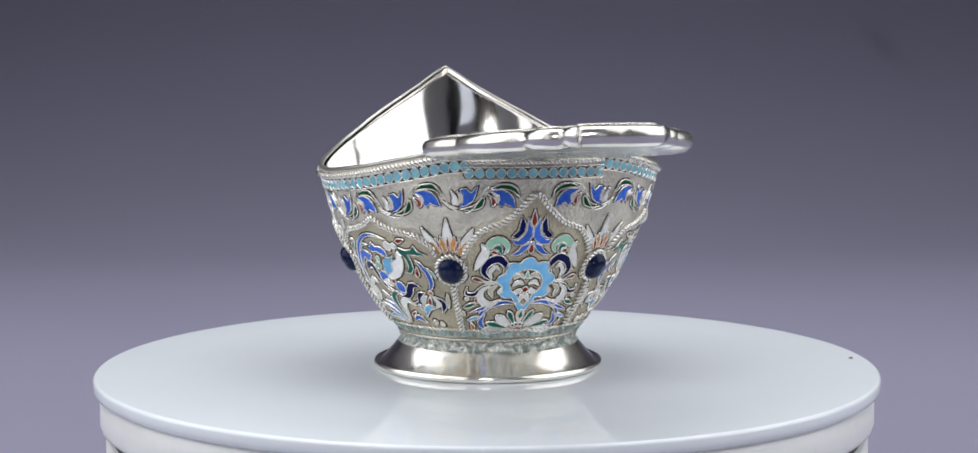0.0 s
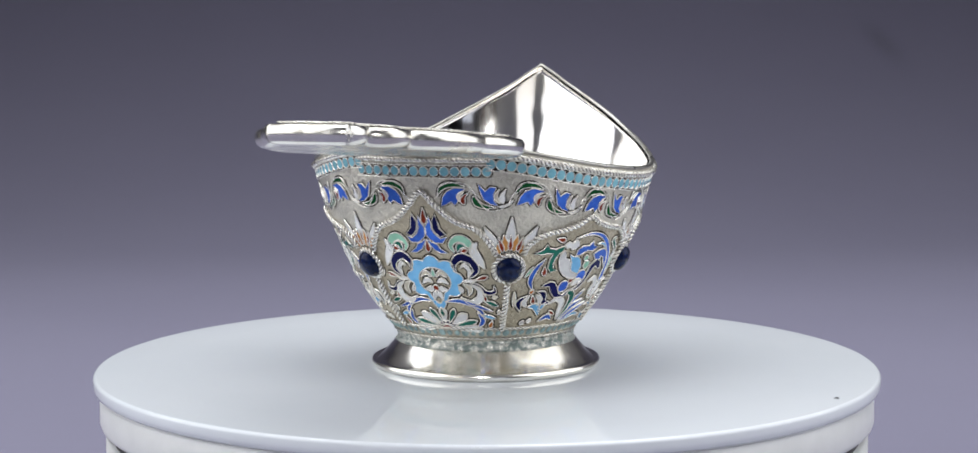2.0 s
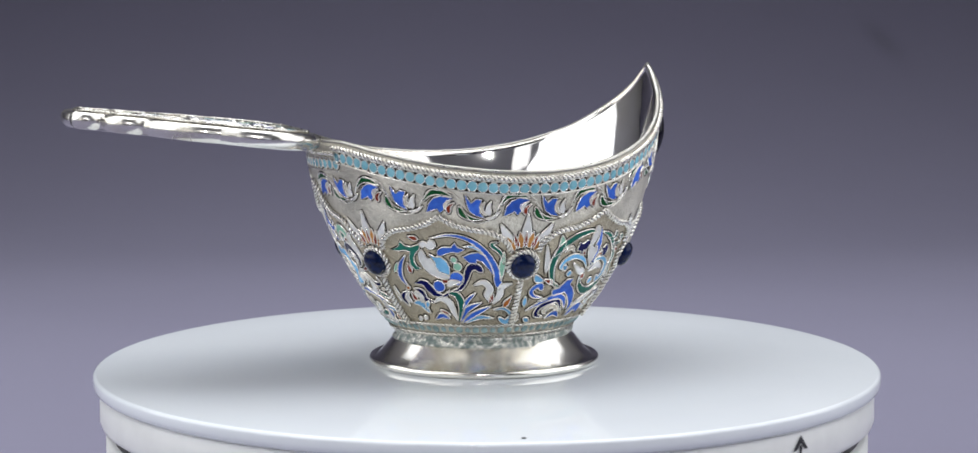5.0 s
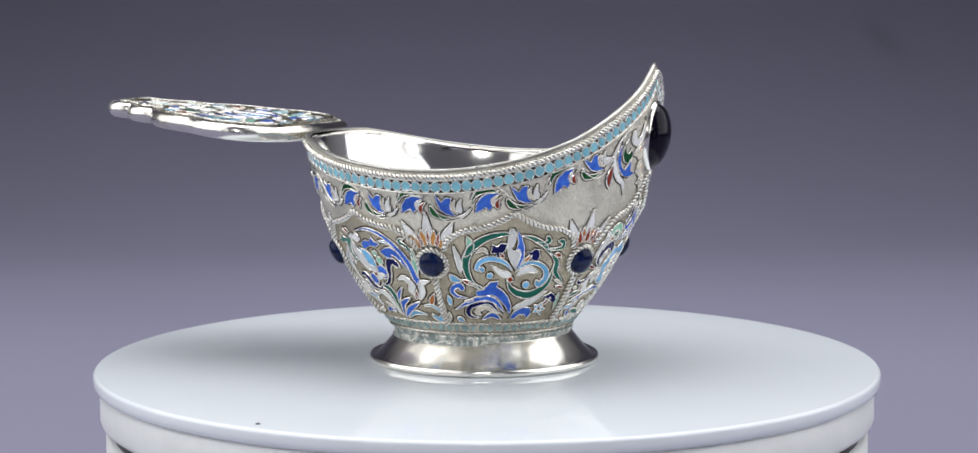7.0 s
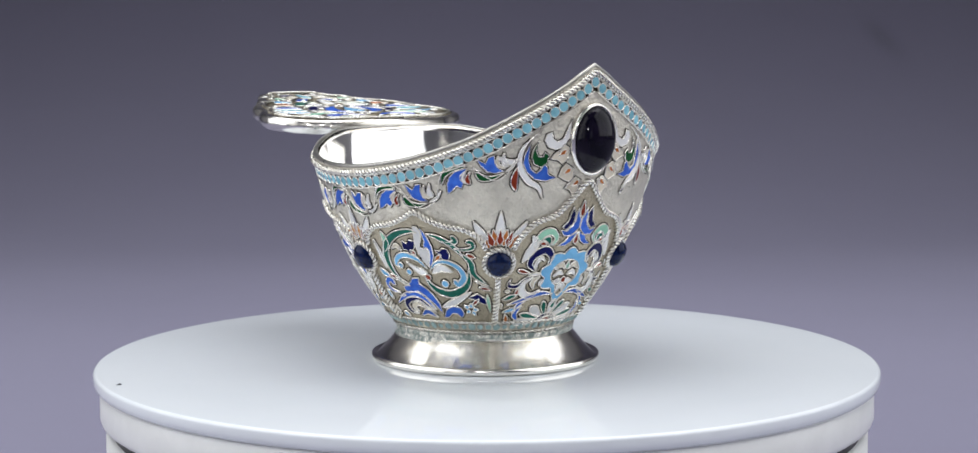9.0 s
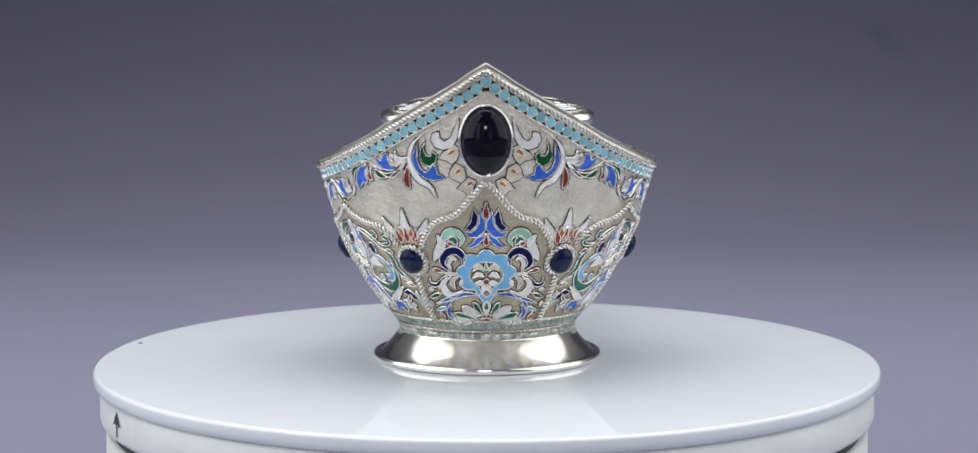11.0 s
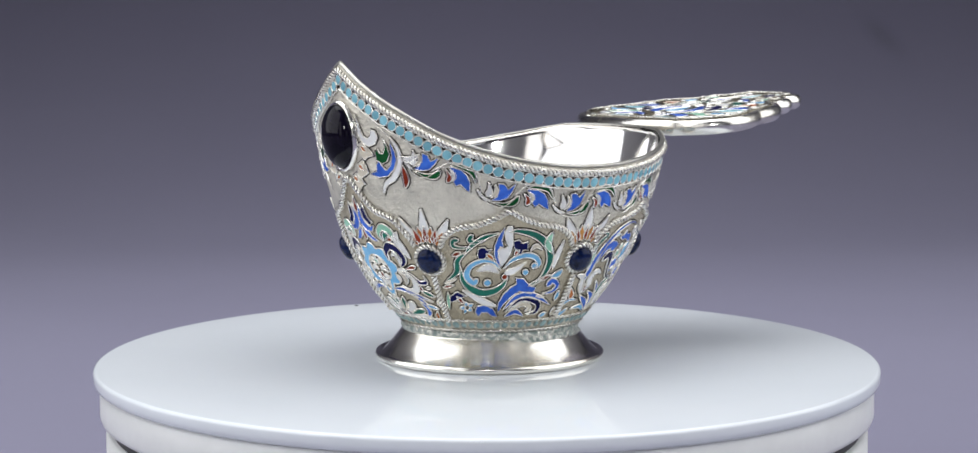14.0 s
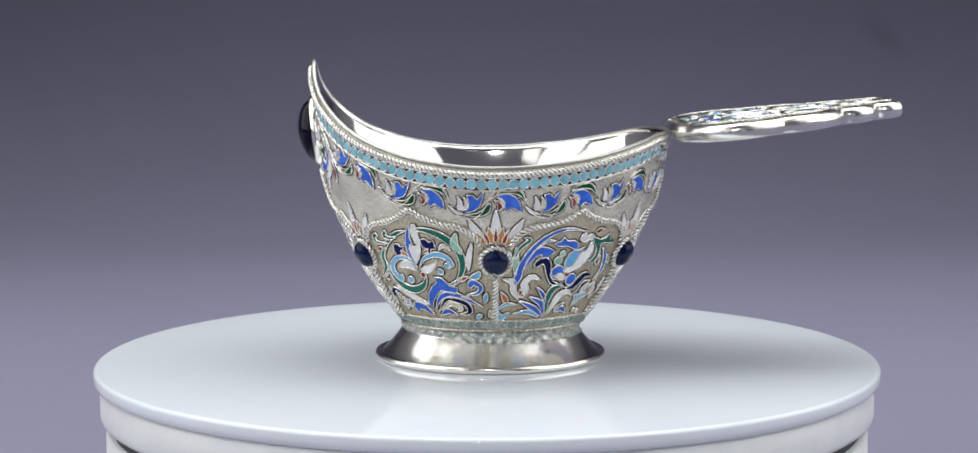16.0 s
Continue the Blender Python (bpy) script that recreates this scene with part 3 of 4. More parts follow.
def vine():
    rail = VineRail()
    for side in (1, -1):
        f = rail.place(side)
        stem = None
        for k in range(6):
            deg = 170.2 - 25.0 * k
            s0 = float(np.interp(math.radians(deg) * U, rail.p[:, 0], rail.s))
            g = (lambda q: (lambda x, z, off: f(q - x, z, off)))(s0)
            at = lambda line: [((x - 775) * 0.148, (325 - y) * 0.150) for x, y in line]
            if stem is None:
                stem = wire_line(CUP, g, at([(735, 334), (752, 327), (757, 312), (775, 304)]), 14, "vine", 0.15, 0.4)
                stem["label"] = "running vine of blue, green and white enamel"
            wire_line(stem, g, at([(772, 305), (796, 306), (812, 317), (822, 337), (838, 353), (858, 352), (874, 343), (881, 326), (896, 306)][:9 if k < 5 else 7]), 30, "vine_stem", 0.15, 0.4)
            wire_line(stem, g, at([(806, 319), (816, 323), (826, 334)]), 8, "vine_stem", 0.13, 0.36)
            c = lambda *a, **m: cell(stem, g, *a, **m)
            v = lambda line, w, *a: c(at(line), w * 0.148 / 1.28, *a)
            # hanging tulip under its green leaf
            v([(753, 325), (762, 312), (780, 308), (802, 313)], 9, GREEN, "leaf", 13)
            poly_cell(stem, g, at([(758, 342), (762, 327), (770, 318), (783, 313), (803, 316), (793, 320), (787, 327), (788, 335), (782, 341), (776, 335), (768, 339)]), BLUE, "enamel_tulip")
            v([(791, 336), (789, 326), (800, 319)], 6, WHITE if k % 2 else CREAM, "leaf", 9)
            v([(797, 341), (796, 331), (806, 323)], 9, RED, "drop", 9)
            # rising tulip over its green leaf
            v([(813, 328), (819, 340), (834, 347), (854, 348)], 11, GREEN, "drop", 13)
            poly_cell(stem, g, at([(823, 309), (828, 315), (834, 322), (842, 315), (852, 316), (848, 327), (849, 337), (857, 345), (842, 342), (831, 335), (826, 323)]), BLUE, "enamel_tulip")
            v([(857, 319), (852, 331), (860, 342)], 6, CREAM, "leaf", 9)
            v([(866, 341), (863, 331), (868, 318)], 11, WHITE, "drop", 9)
            v([(858, 347), (872, 344), (884, 334)], 4, WHITE, "leaf", 9)


vine()

# ---- panels ----


def arch(phi0, peak, flip=1):
    """A pointed ogee panel framed in rope, from the foot band to its peak."""
    f = flank(phi0, flip)
    def side(sx):
        w = lambda deg, z: sx * math.radians(deg) * radius(z)
        line = [(w(28.6, 13.6), 13.6), (w(29.0, 19), 19), (w(29.3, 25.2), 25.2)]
        line2 = [(w(24.8, 33.0), 33.0), (w(23.2, 35.2), 35.2), (w(18.0, 37.6 if peak < 45 else 39.2), 37.6 if peak < 45 else 39.2),
                 (w(10.5, 38.6 if peak < 45 else 41.3), 38.6 if peak < 45 else 41.3), (w(4.5, peak - 3.2 if peak > 45 else peak - 1.6), peak - 3.2 if peak > 45 else peak - 1.6), (0, peak)]
        return line, line2
    upper = side(-1)[1] + side(1)[1][::-1][1:]
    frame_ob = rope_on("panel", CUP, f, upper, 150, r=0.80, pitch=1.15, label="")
    # the toned field inside the frame
    edge = spline(side(1)[1], 60)
    bm = bmesh.new()
    rows = []
    for z in np.linspace(13.4, peak - 0.1, 46):
        if z < 33.0:
            half = math.radians(29.2 - (4.4 * max(0, z - 29) / 4)) * radius(z)
        else:
            half = float(np.interp(z, [q[1] for q in edge], [q[0] for q in edge]))
        rows.append([bm.verts.new(f(half * t, z, 0.05)) for t in np.linspace(-1, 1, 25)])
    for a, b in zip(rows, rows[1:]):
        for k in range(24):
            bm.faces.new((a[k], a[k + 1], b[k + 1], b[k]))
    part("panel_field", bm, FIELD, frame_ob, "toned stippled ground of the panel")
    return frame_ob, f


def post(phi):
    """The straight rope between two panels, below the stone."""
    f = flank(phi)
    return rope_on("panel_post", CUP, f, [(0, 13.4), (0, 19.0), (0, 25.6)], 40, r=0.85, pitch=1.15)


def mirrored(parent, f, points, w, mat, kind="leaf", n=0, **more):
    cell(parent, f, points, w, mat, kind, n, **more)
    cell(parent, f, [(-x, z) for x, z in points], w, mat, kind, n, **more)


PIXEL = 2 * math.tan(math.radians(15)) / 1568


def from_view(phi0, flip, turn, down):
    """Projects camera-view pixels along straight lines onto the round flank of the bowl, turned by so many degrees."""
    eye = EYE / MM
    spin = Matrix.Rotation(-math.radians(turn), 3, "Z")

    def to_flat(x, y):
        dx, dy = (x - 780.5) * PIXEL, (363 - y) * PIXEL
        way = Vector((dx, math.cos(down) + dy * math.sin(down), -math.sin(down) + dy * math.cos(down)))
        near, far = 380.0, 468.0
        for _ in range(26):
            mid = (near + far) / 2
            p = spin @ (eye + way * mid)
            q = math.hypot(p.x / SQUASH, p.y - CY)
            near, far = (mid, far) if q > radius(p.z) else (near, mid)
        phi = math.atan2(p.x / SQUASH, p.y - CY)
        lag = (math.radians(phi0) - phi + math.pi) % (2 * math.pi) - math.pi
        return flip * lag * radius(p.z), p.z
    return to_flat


class Pen:
    """Draws enamel cells on one panel, from camera-view pixels of about 0.15 mm."""

    def __init__(self, parent, f, flat):
        self.parent, self.f, self.flat = parent, f, flat

    def stroke(self, points, w, mat, kind="leaf", n=0, up=0.0):
        return cell(self.parent, self.f, [self.flat(*q) for q in points], w * 0.147 / 1.28, mat, kind, n, up=up)

    def shape(self, points, mat, name):
        return poly_cell(self.parent, self.f, [self.flat(*q) for q in points], mat, name)

    def dot(self, x, y, r, mat):
        return disc(self.parent, self.f, *self.flat(x, y), r * 0.147, mat, 0.2)


def flower_panel(phi0, peak):
    p, f = arch(phi0, peak)
    p["label"] = "pointed panel with a sky-blue flower and half daisy in enamel"
    laid = from_view(180, 1, 0.0, 0.0996)
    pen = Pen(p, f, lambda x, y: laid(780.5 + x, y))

    def m(pts, *a, **k):
        pen.stroke(pts, *a, **k)
        pen.stroke([(-x, y) for x, y in pts], *a, **k)

    def both(line, mat, name):
        for sx in (1, -1):
            pen.shape([(sx * x, y) for x, y in line], mat, name)
    # lily at the head
    pen.stroke([(0, 362), (0, 335)], 11, RED, "drop")
    both([(13, 357), (20, 345), (23, 356), (25, 368), (34, 377), (25, 381), (18, 375), (14, 370)], NAVY, "enamel_lily")
    both([(1, 365), (6, 359), (9, 347), (11, 358), (11, 368), (15, 376), (24, 384), (35, 381), (27, 391), (14, 391), (6, 385), (1, 379)], BLUE, "enamel_lily")
    both([(2, 384), (8, 390), (17, 393), (21, 400), (32, 407), (20, 407), (11, 402), (5, 394)], BLUE, "enamel_lily")
    pen.stroke([(0, 406), (0, 386)], 10, RED, "drop")
    # mint whorls, white fronds and navy scrolls
    m([(43, 406), (38, 394), (50, 383), (64, 386), (69, 397)], 13, MINT, "comma", 16)
    m([(47, 405), (52, 395), (62, 395)], 9, TEAL, "leaf", 11)
    m([(53, 404), (64, 400)], 7, RED)
    m([(80, 388), (72, 400), (78, 416), (84, 430)], 15, WHITE, "leaf", 14)
    m([(70, 408), (72, 396)], 6, WHITE)
    m([(39, 438), (37, 424), (50, 413), (66, 419), (70, 434), (56, 447)], 14, NAVY, "leaf", 22)
    m([(56, 444), (60, 434), (54, 425), (47, 430)], 6, WHITE, "leaf", 14)
    m([(86, 442), (64, 449)], 7, RED, "drop")
    m([(66, 450), (46, 451)], 5, WHITE)
    m([(91, 456), (90, 466), (78, 468), (69, 458), (55, 452)], 7, NAVY, "leaf", 18)
    m([(57, 455), (69, 464), (66, 478), (52, 485), (37, 477)], 11, WHITE, "leaf", 18)
    m([(46, 455), (55, 463), (50, 474)], 8, CREAM, "leaf", 12)
    m([(39, 460), (42, 470)], 7, WHITE)
    m([(74, 482), (73, 468)], 7, RED, "drop")
    m([(90, 488), (72, 482)], 8, TEAL)
    m([(84, 476), (92, 474)], 5, CREAM)
    m([(94, 436), (98, 448)], 5, CREAM)
    # scalloped sky-blue flower
    outer, inner = [], []
    for k in range(73):
        a = math.radians(-62 + 304 * k / 72)
        lobe = 1.0 + 0.27 * abs(math.sin(math.radians(4.2 * (math.degrees(a) - 90)) + math.pi / 2))
        outer.append((38 * lobe * math.cos(a), 449 - 29.5 * lobe * math.sin(a)))
        inner.append((27 * math.cos(a), 452 - 21 * math.sin(a)))
    path = lambda line, low: [pen.flat(*q) for q in [(2, low), (9, low - 9)] + line + [(-9, low - 9), (-2, low)]]
    ring_cell(p, f, path(outer, 500), path(inner, 488), SKY)
    pen.stroke([(0, 446), (0, 432)], 8, MINT, "drop")
    m([(4, 446), (12, 439), (22, 446)], 7, CREAM)
    m([(4, 455), (13, 451), (22, 457)], 7, WHITE)
    m([(5, 465), (19, 466)], 10, WHITE, "drop")
    m([(2, 469), (8, 483)], 9, WHITE, "drop")
    pen.dot(0, 463, 5, RED)
    # long blue leaves over the half daisy
    m([(10, 485), (34, 483), (58, 490), (80, 497)], 8, BLUE, "leaf", 16)
    m([(48, 488), (62, 498), (64, 512)], 6, BLUE, "leaf", 12)
    m([(56, 500), (60, 513), (50, 524)], 8, BLUE, "leaf", 12)
    m([(62, 504), (80, 508)], 7, SKY)
    m([(66, 524), (74, 512)], 7, ORANGE, "drop")
    m([(84, 502), (90, 494)], 5, CREAM)
    for k in range(9):
        a = math.radians(3 + 174 * k / 8)
        pen.stroke([(57 * math.cos(a), 528 - 34 * math.sin(a)), (14 * math.cos(a), 528 - 9 * math.sin(a))], 15 if k % 2 == 0 else 10, WHITE if k % 2 == 0 else TEAL, "drop")
    pen.stroke([(0, 508), (0, 494)], 9, TEAL, "drop", up=0.12)
    pen.stroke([(-17, 525), (-10, 520), (0, 518), (10, 520), (17, 525)], 6, NAVY, "band", 14)
    pen.stroke([(-10, 527), (0, 524), (10, 527)], 5, RED, "leaf", 12)
    return p


def bird_panel(phi0, flip):
    p, f = arch(phi0, 41.4, flip)
    p["label"] = "pointed panel with a white and blue bird-like scroll in enamel"
    pen = Pen(p, f, from_view(120, 1, -59.45, 0.10099))
    c, d, area = pen.stroke, pen.dot, pen.shape
    # the sweeping crest
    c([(752, 384), (785, 378), (815, 384), (838, 402), (851, 430), (851, 463)], 13, BLUE, "horn", 28)
    area([(762, 411), (763, 402), (772, 397), (786, 397), (793, 390), (797, 397), (808, 400), (797, 406), (786, 405), (776, 408), (770, 411)], BLUE, "enamel_leaf")
    area([(803, 412), (816, 406), (828, 404), (839, 409), (846, 424), (848, 442), (841, 430), (832, 418), (825, 416), (822, 423), (812, 421)], BLUE, "enamel_leaf")
    c([(806, 396), (822, 396), (836, 406)], 4, SKY, "leaf", 10)
    # the bird: white head and back, pale blue breast
    area([(732, 392), (740, 388), (747, 391), (752, 386), (759, 388), (762, 395), (757, 400), (749, 401), (744, 396), (739, 399)], WHITE, "enamel_head")
    area([(730, 408), (736, 401), (740, 407), (743, 415), (750, 416), (755, 422), (757, 430), (763, 437), (773, 440), (778, 446), (770, 449), (758, 446), (747, 441), (737, 431), (731, 419)], WHITE, "enamel_back")
    area([(748, 408), (758, 413), (767, 413), (775, 418), (780, 428), (779, 441), (771, 439), (763, 436), (758, 429), (757, 421), (753, 415)], SKY, "enamel_breast")
    # leaves before it
    area([(682, 403), (696, 398), (700, 389), (707, 396), (718, 398), (728, 395), (735, 394), (732, 402), (727, 406), (722, 413), (721, 422), (725, 429), (732, 432), (722, 435), (714, 427), (713, 415), (716, 405), (706, 404), (696, 405)], TEAL, "enamel_leaf")
    c([(732, 386), (714, 381)], 9, RED, "drop")
    c([(713, 440), (708, 424)], 9, RED, "drop")
    c([(706, 412), (695, 428), (693, 446), (703, 462)], 9, BLUE, "leaf", 14)
    # navy wing leaves and discs
    area([(716, 456), (728, 450), (738, 452), (746, 460), (753, 470), (763, 474), (771, 468), (775, 464), (771, 474), (760, 478), (747, 476), (737, 468), (730, 458)], NAVY, "enamel_leaf")
    c([(776, 468), (792, 463), (803, 448), (811, 431), (822, 427), (831, 436)], 12, NAVY, "comma", 20)
    d(758, 460, 10, BLUE)
    d(789, 447, 12, BLUE)
    c([(772, 458), (784, 452), (794, 452)], 10, WHITE, "drop", 10, up=0.25)
    d(769, 451, 5, RED)
    d(788, 417, 5, MINT)
    d(793, 428, 7, MINT)
    # nodding tulip
    c([(700, 470), (690, 479), (700, 494)], 9, NAVY, "leaf", 12)
    c([(713, 465), (726, 470), (731, 482), (747, 486)], 10, NAVY, "leaf", 14)
    c([(703, 470), (698, 479), (706, 488)], 8, WHITE, "leaf", 10)
    c([(713, 470), (724, 478), (723, 487)], 8, WHITE, "leaf", 10)
    c([(715, 484), (707, 470)], 8, RED, "drop")
    c([(708, 488), (722, 489), (735, 504)], 10, SKY, "leaf", 12)
    c([(736, 484), (729, 496)], 7, SKY)
    d(703, 464, 4, ORANGE)
    d(714, 513, 4, WHITE)
    d(724, 511, 4, WHITE)
    # stems and feathers at the foot
    c([(744, 487), (757, 480), (770, 486), (774, 500), (778, 516)], 11, WHITE, "leaf", 16)
    c([(752, 498), (768, 506)], 5, RED)
    c([(768, 470), (785, 474), (789, 492), (779, 516)], 12, TEAL, "leaf", 16)
    c([(741, 514), (753, 507), (766, 512)], 9, BLUE, "leaf", 10)
    c([(790, 496), (800, 482), (815, 469)], 6, BLUE, "leaf", 10)
    c([(782, 517), (797, 496), (822, 484)], 8, BLUE, "leaf", 12)
    c([(784, 518), (806, 503), (835, 489)], 8, BLUE, "leaf", 12)
    c([(790, 518), (812, 508), (834, 509)], 7, SKY, "leaf", 12)
    c([(836, 495), (853, 493), (860, 504), (849, 514), (841, 507)], 9, SKY, "comma", 16)
    c([(862, 514), (870, 500)], 6, CREAM)
    # white tulip
    c([(814, 457), (830, 452), (838, 462), (831, 473), (838, 484)], 11, WHITE, "leaf", 16)
    c([(838, 486), (850, 472), (856, 458), (872, 452)], 10, WHITE, "leaf", 14)
    c([(833, 484), (842, 470)], 9, RED, "drop")
    c([(852, 490), (868, 472)], 9, ORANGE, "drop")
    # leaves behind the crest
    c([(864, 422), (862, 404), (850, 392), (861, 387)], 7, TEAL, "leaf", 14)
    c([(856, 448), (862, 424), (868, 402)], 9, MINT, "leaf", 12)
    c([(690, 424), (682, 440)], 6, MINT)
    c([(676, 462), (686, 486)], 6, CREAM)
    return p


def ring_panel(phi0, flip):
    p, f = arch(phi0, 41.8, flip)
    p["label"] = "pointed panel with a green ring and three-lobed flower in enamel"
    pen = Pen(p, f, from_view(60, 1, -119.84, 0.10212))
    c, d, area = pen.stroke, pen.dot, pen.shape
    # the open ring
    c([(730, 462), (714, 445), (705, 425), (706, 405), (717, 390), (736, 379), (760, 374), (774, 376)], 13, TEAL, "leaf", 30)
    c([(718, 404), (729, 398), (738, 406)], 6, CREAM, "leaf", 10)
    c([(790, 377), (812, 383), (832, 396), (844, 412)], 8, TEAL, "leaf", 14)
    c([(812, 388), (826, 391), (837, 387), (832, 379)], 8, TEAL, "comma", 14)
    c([(833, 399), (848, 400), (861, 397), (862, 388), (853, 388)], 7, TEAL, "comma", 16)
    c([(840, 406), (853, 420), (853, 438), (868, 453)], 10, TEAL, "leaf", 16)
    c([(848, 430), (843, 450), (830, 464), (812, 472), (794, 470), (780, 461), (772, 447)], 13, TEAL, "leaf", 24)
    c([(849, 407), (862, 412)], 7, RED)
    c([(852, 449), (870, 456)], 5, CREAM)
    c([(855, 459), (872, 462)], 5, RED)
    c([(702, 410), (709, 394), (702, 376)], 12, MINT, "leaf", 12)
    c([(699, 436), (693, 416), (682, 390)], 8, WHITE, "leaf", 12)
    # three-lobed flower
    area([(769, 366), (776, 366), (781, 376), (779, 388), (774, 398), (780, 402), (786, 400), (790, 406), (788, 418), (783, 430), (776, 420), (770, 408), (767, 392)], WHITE, "enamel_petal")
    area([(781, 367), (790, 380), (796, 396), (796, 412), (791, 424), (784, 431), (789, 417), (791, 405), (787, 398), (782, 399), (785, 388)], BLUE, "enamel_petal")
    c([(730, 433), (722, 428), (728, 417), (745, 413), (766, 420), (780, 434)], 9, SKY, "leaf", 22)
    c([(778, 440), (762, 436), (744, 423)], 12, WHITE, "drop", 12, up=0.14)
    d(730, 430, 5, SKY)
    c([(784, 436), (796, 424), (815, 421), (833, 430), (837, 445), (826, 456), (820, 449)], 10, SKY, "comma", 24)
    c([(787, 440), (803, 431), (822, 436)], 12, WHITE, "leaf", 12, up=0.14)
    area([(743, 390), (751, 394), (757, 388), (767, 390), (765, 400), (760, 405), (754, 413), (750, 404), (742, 404)], NAVY, "enamel_flower")
    area([(800, 402), (808, 404), (812, 399), (821, 400), (823, 410), (820, 418), (811, 417), (806, 409)], NAVY, "enamel_flower")
    c([(756, 404), (764, 412)], 6, RED)
    c([(796, 420), (809, 409)], 6, ORANGE)
    d(744, 440, 5, SKY)
    d(804, 456, 6, SKY)
    d(777, 447, 5, RED)
    # leaves at the foot of the ring
    area([(725, 464), (734, 462), (740, 457), (746, 450), (759, 449), (757, 458), (767, 464), (777, 474), (784, 488), (784, 504), (775, 489), (763, 477), (752, 470), (742, 472), (732, 474), (727, 470)], BLUE, "enamel_leaf")
    c([(698, 493), (718, 481), (738, 476), (758, 481), (776, 500)], 10, BLUE, "leaf", 18)
    c([(738, 507), (722, 503), (719, 491), (732, 484), (750, 484), (772, 504)], 10, NAVY, "leaf", 20)
    c([(740, 503), (732, 497), (744, 491), (766, 502)], 8, CREAM, "leaf", 14)
    c([(742, 510), (756, 503), (772, 511)], 9, BLUE, "leaf", 12)
    area([(784, 510), (791, 498), (804, 491), (817, 493), (819, 502), (813, 509), (808, 503), (800, 503), (792, 509)], BLUE, "enamel_leaf")
    c([(786, 494), (808, 486), (842, 467)], 10, WHITE, "leaf", 14)
    area([(834, 476), (842, 473), (850, 469), (859, 476), (859, 486), (850, 483), (845, 479)], NAVY, "enamel_flower")
    c([(836, 489), (850, 477)], 5, RED)
    for a in range(0, 360, 72):
        u, v = math.cos(math.radians(a)), math.sin(math.radians(a))
        c([(832 + 3 * u, 495 + 3 * v), (832 + 11 * u, 495 + 10 * v)], 7, SKY, "drop", 7)
    c([(682, 436), (690, 444), (701, 448)], 10, SKY, "leaf", 10)
    c([(720, 453), (701, 445)], 8, RED, "drop")
    c([(714, 475), (697, 471), (689, 461), (698, 454), (707, 463)], 9, BLUE, "comma", 18)
    c([(712, 450), (738, 462)], 5, TEAL)
    c([(684, 470), (692, 486)], 7, SKY)
    c([(704, 505), (716, 512)], 7, SKY)
    c([(864, 470), (858, 498)], 6, MINT)
    c([(724, 478), (710, 480)], 4, WHITE)
    return p


def stone_boss(phi):
    """A lapis cabochon in a rope ring, with its crown of pointed petals and the post below."""
    post(phi)
    f = flank(phi)
    ring = []
    for a in np.linspace(0, 2 * math.pi, 33)[:-1]:
        p, q = f(3.45 * math.cos(a), 29.6 + 3.3 * math.sin(a), 0.5), f(3.45 * math.cos(a), 29.6 + 3.3 * math.sin(a), 1.5)
        ring.append((p, (q - p).normalized()))
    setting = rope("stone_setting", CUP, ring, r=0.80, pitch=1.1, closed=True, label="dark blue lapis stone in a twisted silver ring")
    bm = bmesh.new()
    rows = []
    for r, h in ((3.05, 0.2), (3.05, 1.3), (2.75, 2.1), (2.1, 2.75), (1.1, 3.1)):
        rows.append([bm.verts.new(f(r * math.cos(a), 29.6 + r * math.sin(a), h)) for a in np.linspace(0, 2 * math.pi, 25)[:-1]])
    for a, b in zip(rows, rows[1:]):
        for k in range(24):
            bm.faces.new((a[k], a[(k + 1) % 24], b[(k + 1) % 24], b[k]))
    tip = bm.verts.new(f(0, 29.6, 3.2))
    for k in range(24):
        bm.faces.new((rows[-1][k], rows[-1][(k + 1) % 24], tip))
    part("stone", bm, LAPIS, setting)
    hot = RED if abs(phi) < 80 else ORANGE
    for a in (-36, 0, 36):
        s, c = math.sin(math.radians(a)), math.cos(math.radians(a))
        cell(setting, f, [(6.0 * s, 29.6 + 6.2 * c), (11.2 * s, 29.6 + 12.6 * c)], 1.9, WHITE, "drop", 9)
    for a in (-34, -12, 12, 34):
        s, c = math.sin(math.radians(a)), math.cos(math.radians(a))
        cell(setting, f, [(4.2 * s, 29.6 + 4.2 * c), (8.4 * s, 29.6 + 8.4 * c)], 1.7, AMBER if hot is ORANGE else ORANGE, "drop", 8)
    for a in (-22, 0, 22):
        s, c = math.sin(math.radians(a)), math.cos(math.radians(a))
        cell(setting, f, [(4.4 * s, 29.6 + 4.4 * c), (8.2 * s, 29.6 + 8.4 * c)], 0.9 if hot is ORANGE else 1.3, RED, "drop", 8, up=0.12)


flower_panel(180, 48.2)
flower_panel(0, 48.9)
for sign in (1, -1):
    bird_panel(sign * 120, sign)
    ring_panel(sign * 60, sign)
for k in range(6):
    stone_boss(((30 + 60 * k) + 180) % 360 - 180)

# ---- foot band ----


